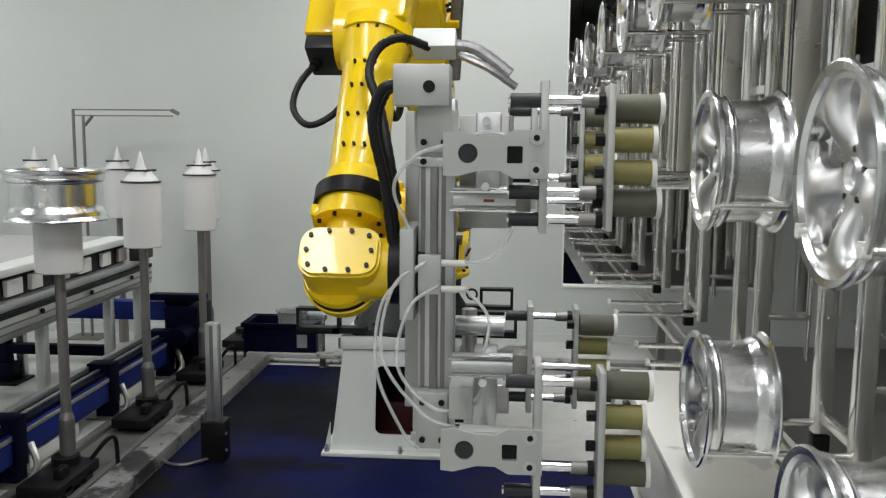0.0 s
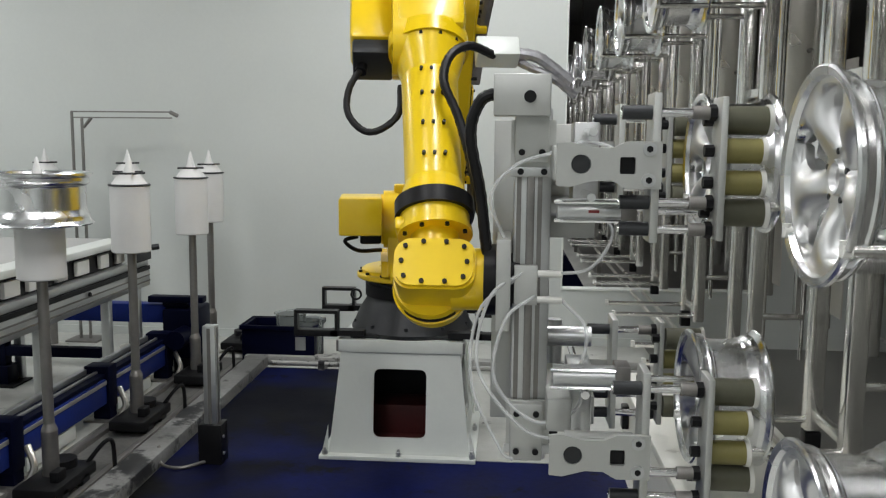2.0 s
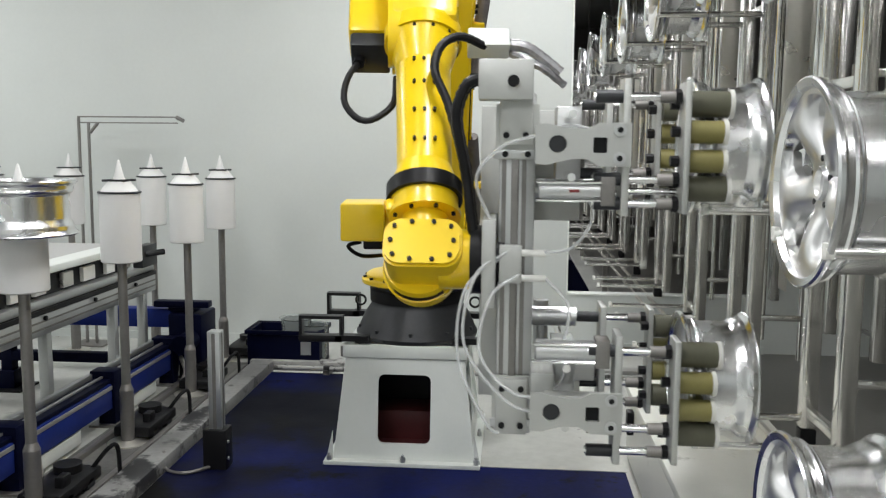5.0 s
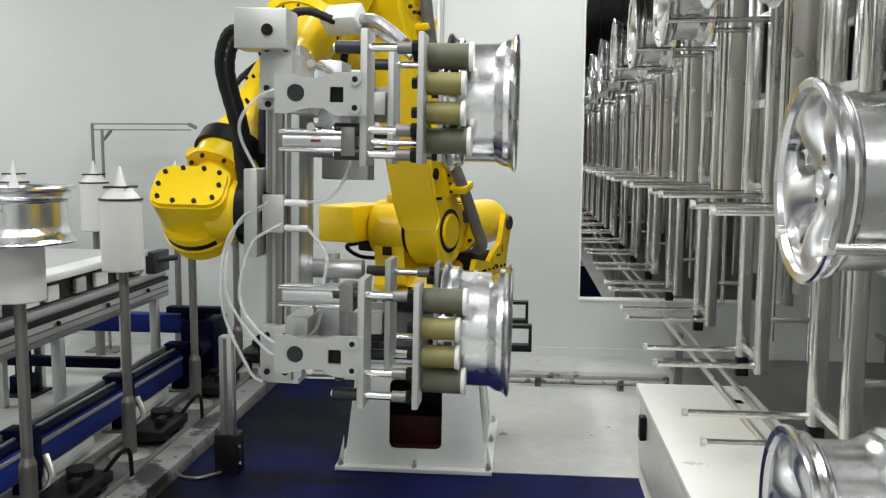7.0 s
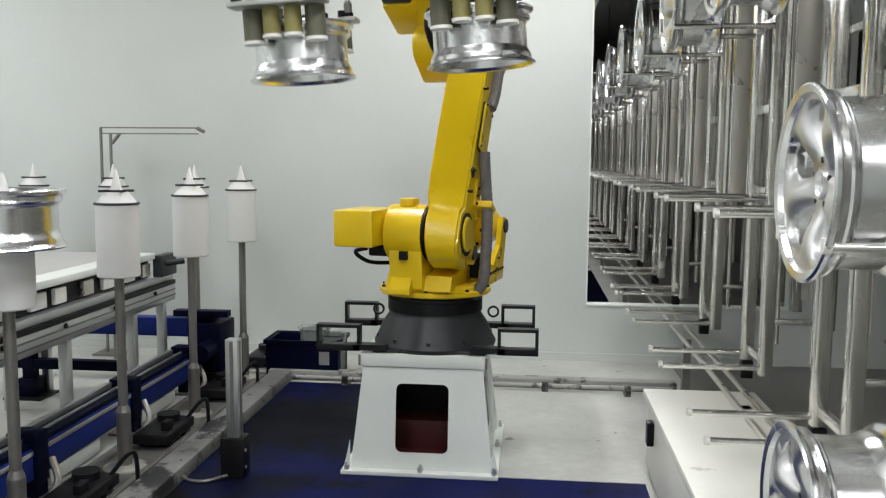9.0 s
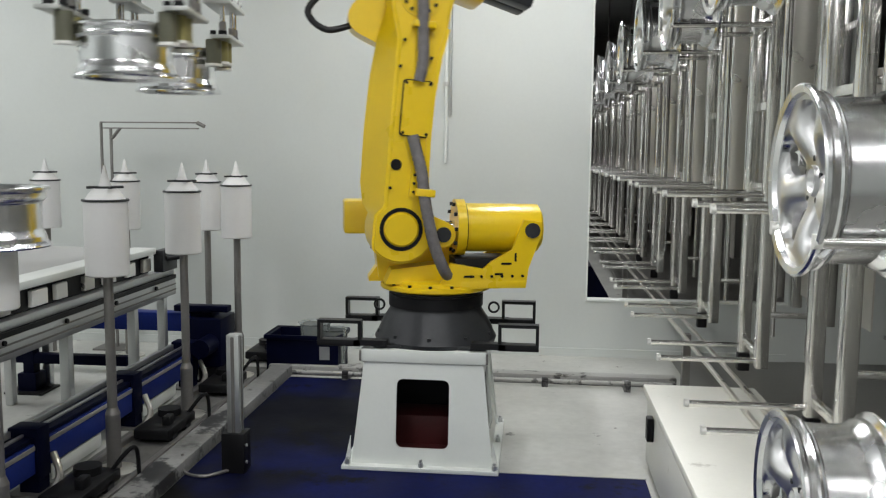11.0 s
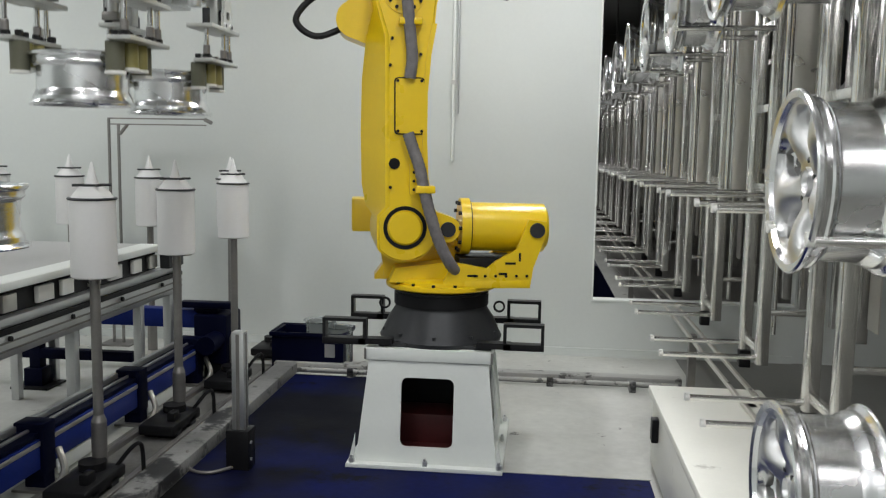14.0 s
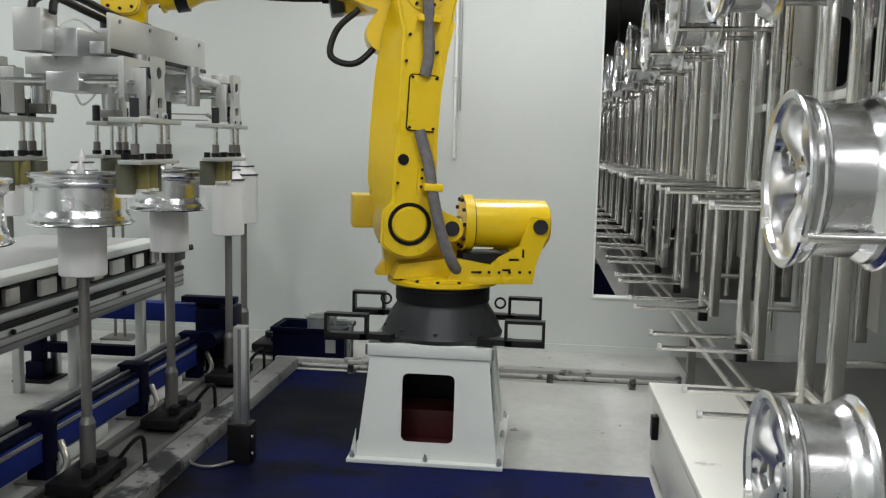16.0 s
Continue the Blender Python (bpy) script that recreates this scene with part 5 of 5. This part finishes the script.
# ---- movement ----
# tool: seconds, x, y, z, tilt down, turn, spacing
TOOL = [
    (0.0, -0.242, 2.68, 1.10, 0, 0, S0), (0.5, -0.112, 2.68, 1.09, 0, 0, S0), (1.0, 0.038, 2.69, 1.08, 0, 0, S0), (1.5, 0.058, 2.675, 1.08, 0, 0, S0),
    (2.0, 0.058, 2.69, 1.08, 0, 0, S0), (3.0, 0.058, 2.72, 1.08, 0, 0, S0), (4.0, 0.058, 2.755, 1.08, 0, 0, S0), (4.4, 0.058, 2.77, 1.09, 0, 0, S0),
    (5.0, 0.0, 2.79, 1.15, 0, 0, S0), (5.7, -0.28, 2.78, 1.23, 0, 0, S0), (6.3, -0.655, 2.76, 1.30, 0, 0, S2), (6.5, -0.72, 2.76, 1.305, 0, 0, S2),
    (6.75, -0.765, 2.76, 1.31, 0, 0, S2), (7.0, -0.78, 2.77, 1.31, 1, -1, S2), (7.4, -0.795, 2.80, 1.36, 2, -1, S2), (7.7, -0.82, 2.88, 1.52, 14, 0, S2), (8.0, -0.84, 3.08, 1.90, 33, 1, S2),
    (8.25, -0.80, 3.3, 2.20, 52, 1, S2), (8.5, -0.69, 3.42, 2.425, 70, 0, S2), (8.75, -0.66, 3.46, 2.52, 80, -1, S2), (9.0, -0.62, 3.48, 2.57, 86, -2, S2), (9.2, -0.61, 3.5, 2.59, 88, -4, S2),
    (10.0, -0.95, 3.55, 2.60, 90, -35, S2), (10.7, -1.55, 3.80, 2.56, 90, -70, 0.82), (11.3, -1.88, 4.03, 2.52, 90, -88, S1), (12.0, -1.92, 4.02, 2.51, 90, -90, S1),
    (13.0, -1.925, 3.99, 2.50, 90, -90, S1), (13.6, -1.925, 3.97, 2.47, 90, -90, S1), (14.0, -1.925, 3.965, 2.41, 90, -90, S1), (14.5, -1.925, 3.965, 2.16, 90, -90, S1),
    (15.0, -1.925, 3.946, 1.95, 90, -90, S1), (15.5, -1.925, 3.916, 1.90, 90, -90, S1), (16.0, -1.925, 3.887, 1.895, 90, -90, S1)]
# jaw opening: seconds, metres
OPEN = [(0.0, 0.18), (1.2, 0.18), (1.9, 0.12), (3.9, 0.12), (4.3, 0.0), (14.9, 0.0), (15.5, 0.03), (16.0, 0.055)]


def opening(t):
    for (a, u), (b, v) in zip(OPEN, OPEN[1:]):
        if a <= t <= b:
            return u + (v - u) * (t - a) / (b - a)
    return 0.0


def tool_at(t):
    """Tool values at t, glided from row to row."""
    n = len(TOOL)
    i = max(j for j in range(n) if TOOL[j][0] <= t + 1e-9)
    if i == n - 1:
        return TOOL[-1][1:]
    a, b, c, d = (TOOL[max(0, i - 1)], TOOL[i], TOOL[i + 1], TOOL[min(n - 1, i + 2)])
    h = c[0] - b[0]
    u = (t - b[0]) / h
    out = []
    for q in range(1, 7):
        def slope(p, m_, n_):
            l, r = m_[q] - p[q], n_[q] - m_[q]
            if p is m_ or m_ is n_ or l * r <= 0:
                return 0.0
            hl, hr = m_[0] - p[0], n_[0] - m_[0]
            return 2 * (l / hl) * (r / hr) / (l / hl + r / hr)
        s0, s1 = slope(a, b, c), slope(b, c, d)
        out.append((2 * u ** 3 - 3 * u * u + 1) * b[q] + (u ** 3 - 2 * u * u + u) * h * s0 + (3 * u * u - 2 * u ** 3) * c[q] + (u ** 3 - u * u) * h * s1)
    return out


REACH = 0.288           # wrist centre to the gripper's column


def basis(o, x, y):
    x, y = x.normalized(), y.normalized()
    z = x.cross(y).normalized()
    y = z.cross(x)
    return Matrix(((x.x, y.x, z.x, o.x), (x.y, y.y, z.y, o.y), (x.z, y.z, z.z, o.z), (0, 0, 0, 1)))


def arm_poses(tool):
    """Poses of the robot's parts, in its own space, that bring the wrist to the tool."""
    tx = tool.to_3x3() @ Vector((1, 0, 0))
    wc = tool.translation - REACH * tx - Vector((JX, JY, JZ))
    az = math.atan2(wc.y, wc.x)
    dr, dz = math.hypot(wc.x, wc.y) - R1, wc.z - D1
    l3 = math.hypot(A3, D4)
    dist = min(math.hypot(dr, dz), A2 + l3 - 0.01)
    elev = math.atan2(dz, dr) + math.acos((A2 ** 2 + dist ** 2 - l3 ** 2) / (2 * A2 * dist))
    turn = Matrix.Rotation(az, 4, "Z")
    shoulder = turn @ Matrix.Translation((R1, 0, D1))
    low = shoulder @ Matrix.Rotation(math.pi / 2 - elev, 4, "Y")
    ex, ez = R1 + A2 * math.cos(elev), D1 + A2 * math.sin(elev)
    line = math.atan2(dz + D1 - ez, dr + R1 - ex)
    phi = line - math.atan2(A3, D4)
    fo = turn @ Matrix.Translation((ex, 0, ez)) @ Matrix.Rotation(-phi, 4, "Y")
    f = fo.to_3x3() @ Vector((1, 0, 0))
    j5 = f.cross(tx)
    return turn, low, fo, basis(wc, f, j5), basis(wc, tx, j5)


def motions():
    times = [0.2 * i for i in range(81)]
    ends = (0.0, 16.0)
    rows = [[] for _ in range(5)]
    grip_rows, clamp_rows, held_rows, jaw_rows = [], ([], []), ([], []), {}
    for t in times:
        x, y, z, tilt, turn, sp = tool_at(t)
        tool = pose(x, y, z, 0, tilt, turn)
        grip_rows.append((t, tool))
        for r_, m in zip(rows, arm_poses(tool)):
            r_.append((t, m))
        for i, k in enumerate((1, -1)):
            local = pose(0, 0, k * sp / 2)
            clamp_rows[i].append((t, local))
            for jw in jaws:
                if jw[2] == k:
                    jaw_rows.setdefault(jw[0].name, []).append((t, pose(0, jw[1] * opening(t), k * sp / 2)))
            spin = pose(0.53, 0, 0, 25 + 31 * i)
            if t < 4.3:
                m = pose(RACK_X - 0.005, rack_y(1, t), WHEEL_Z[1 if k > 0 else 0], 25 + 31 * i)
            else:
                m = tool @ local @ spin
            held_rows[i].append((t, m))
    for ob, r_ in zip((turret, lower, fore, fork, wrist), rows):
        walk(ob, r_)
    walk(grip, grip_rows)
    for i in range(2):
        walk(clamps[i], clamp_rows[i])
        walk(held[i][0], held_rows[i])
    for jw in jaws:
        walk(jw[0], jaw_rows[jw[0].name])
    for ob, k in racks:
        walk(ob, [(t, pose(RACK_X, rack_y(k, t), 0)) for t in ends])
    for ob, m, k in wheels:
        walk(ob, [(t, Matrix.Translation((0, V * t, 0)) @ m) for t in ends])
    for ob, where, k in spindles:
        if k == 2:
            corner = [(0.0, -2.13, 5.97), (3.5, -2.05, 5.90), (6.0, -1.975, 5.76), (8.0, LANE_X - 0.01, 5.66), (9.0, LANE_X, lane_y(2, 9.0)), (16.0, LANE_X, lane_y(2, 16.0))]
            walk(ob, [(t, pose(x, y, 0)) for t, x, y in corner])
        elif where == "lane":
            walk(ob, [(t, pose(LANE_X, lane_y(k, t), 0.0)) for t in ends])
        else:
            walk(ob, [(t, pose(k[0] + 0.042 * (t - 9.0), k[1], 0.0)) for t in ends])
    walk(loaded, [(t, pose(LANE_X, lane_y(-1, t), 1.37, 20, 90, 0)) for t in ends])
    walk(loaded2, [(t, pose(LANE_X, lane_y(-2, t), 1.37, 50, 90, 0)) for t in ends])


motions()
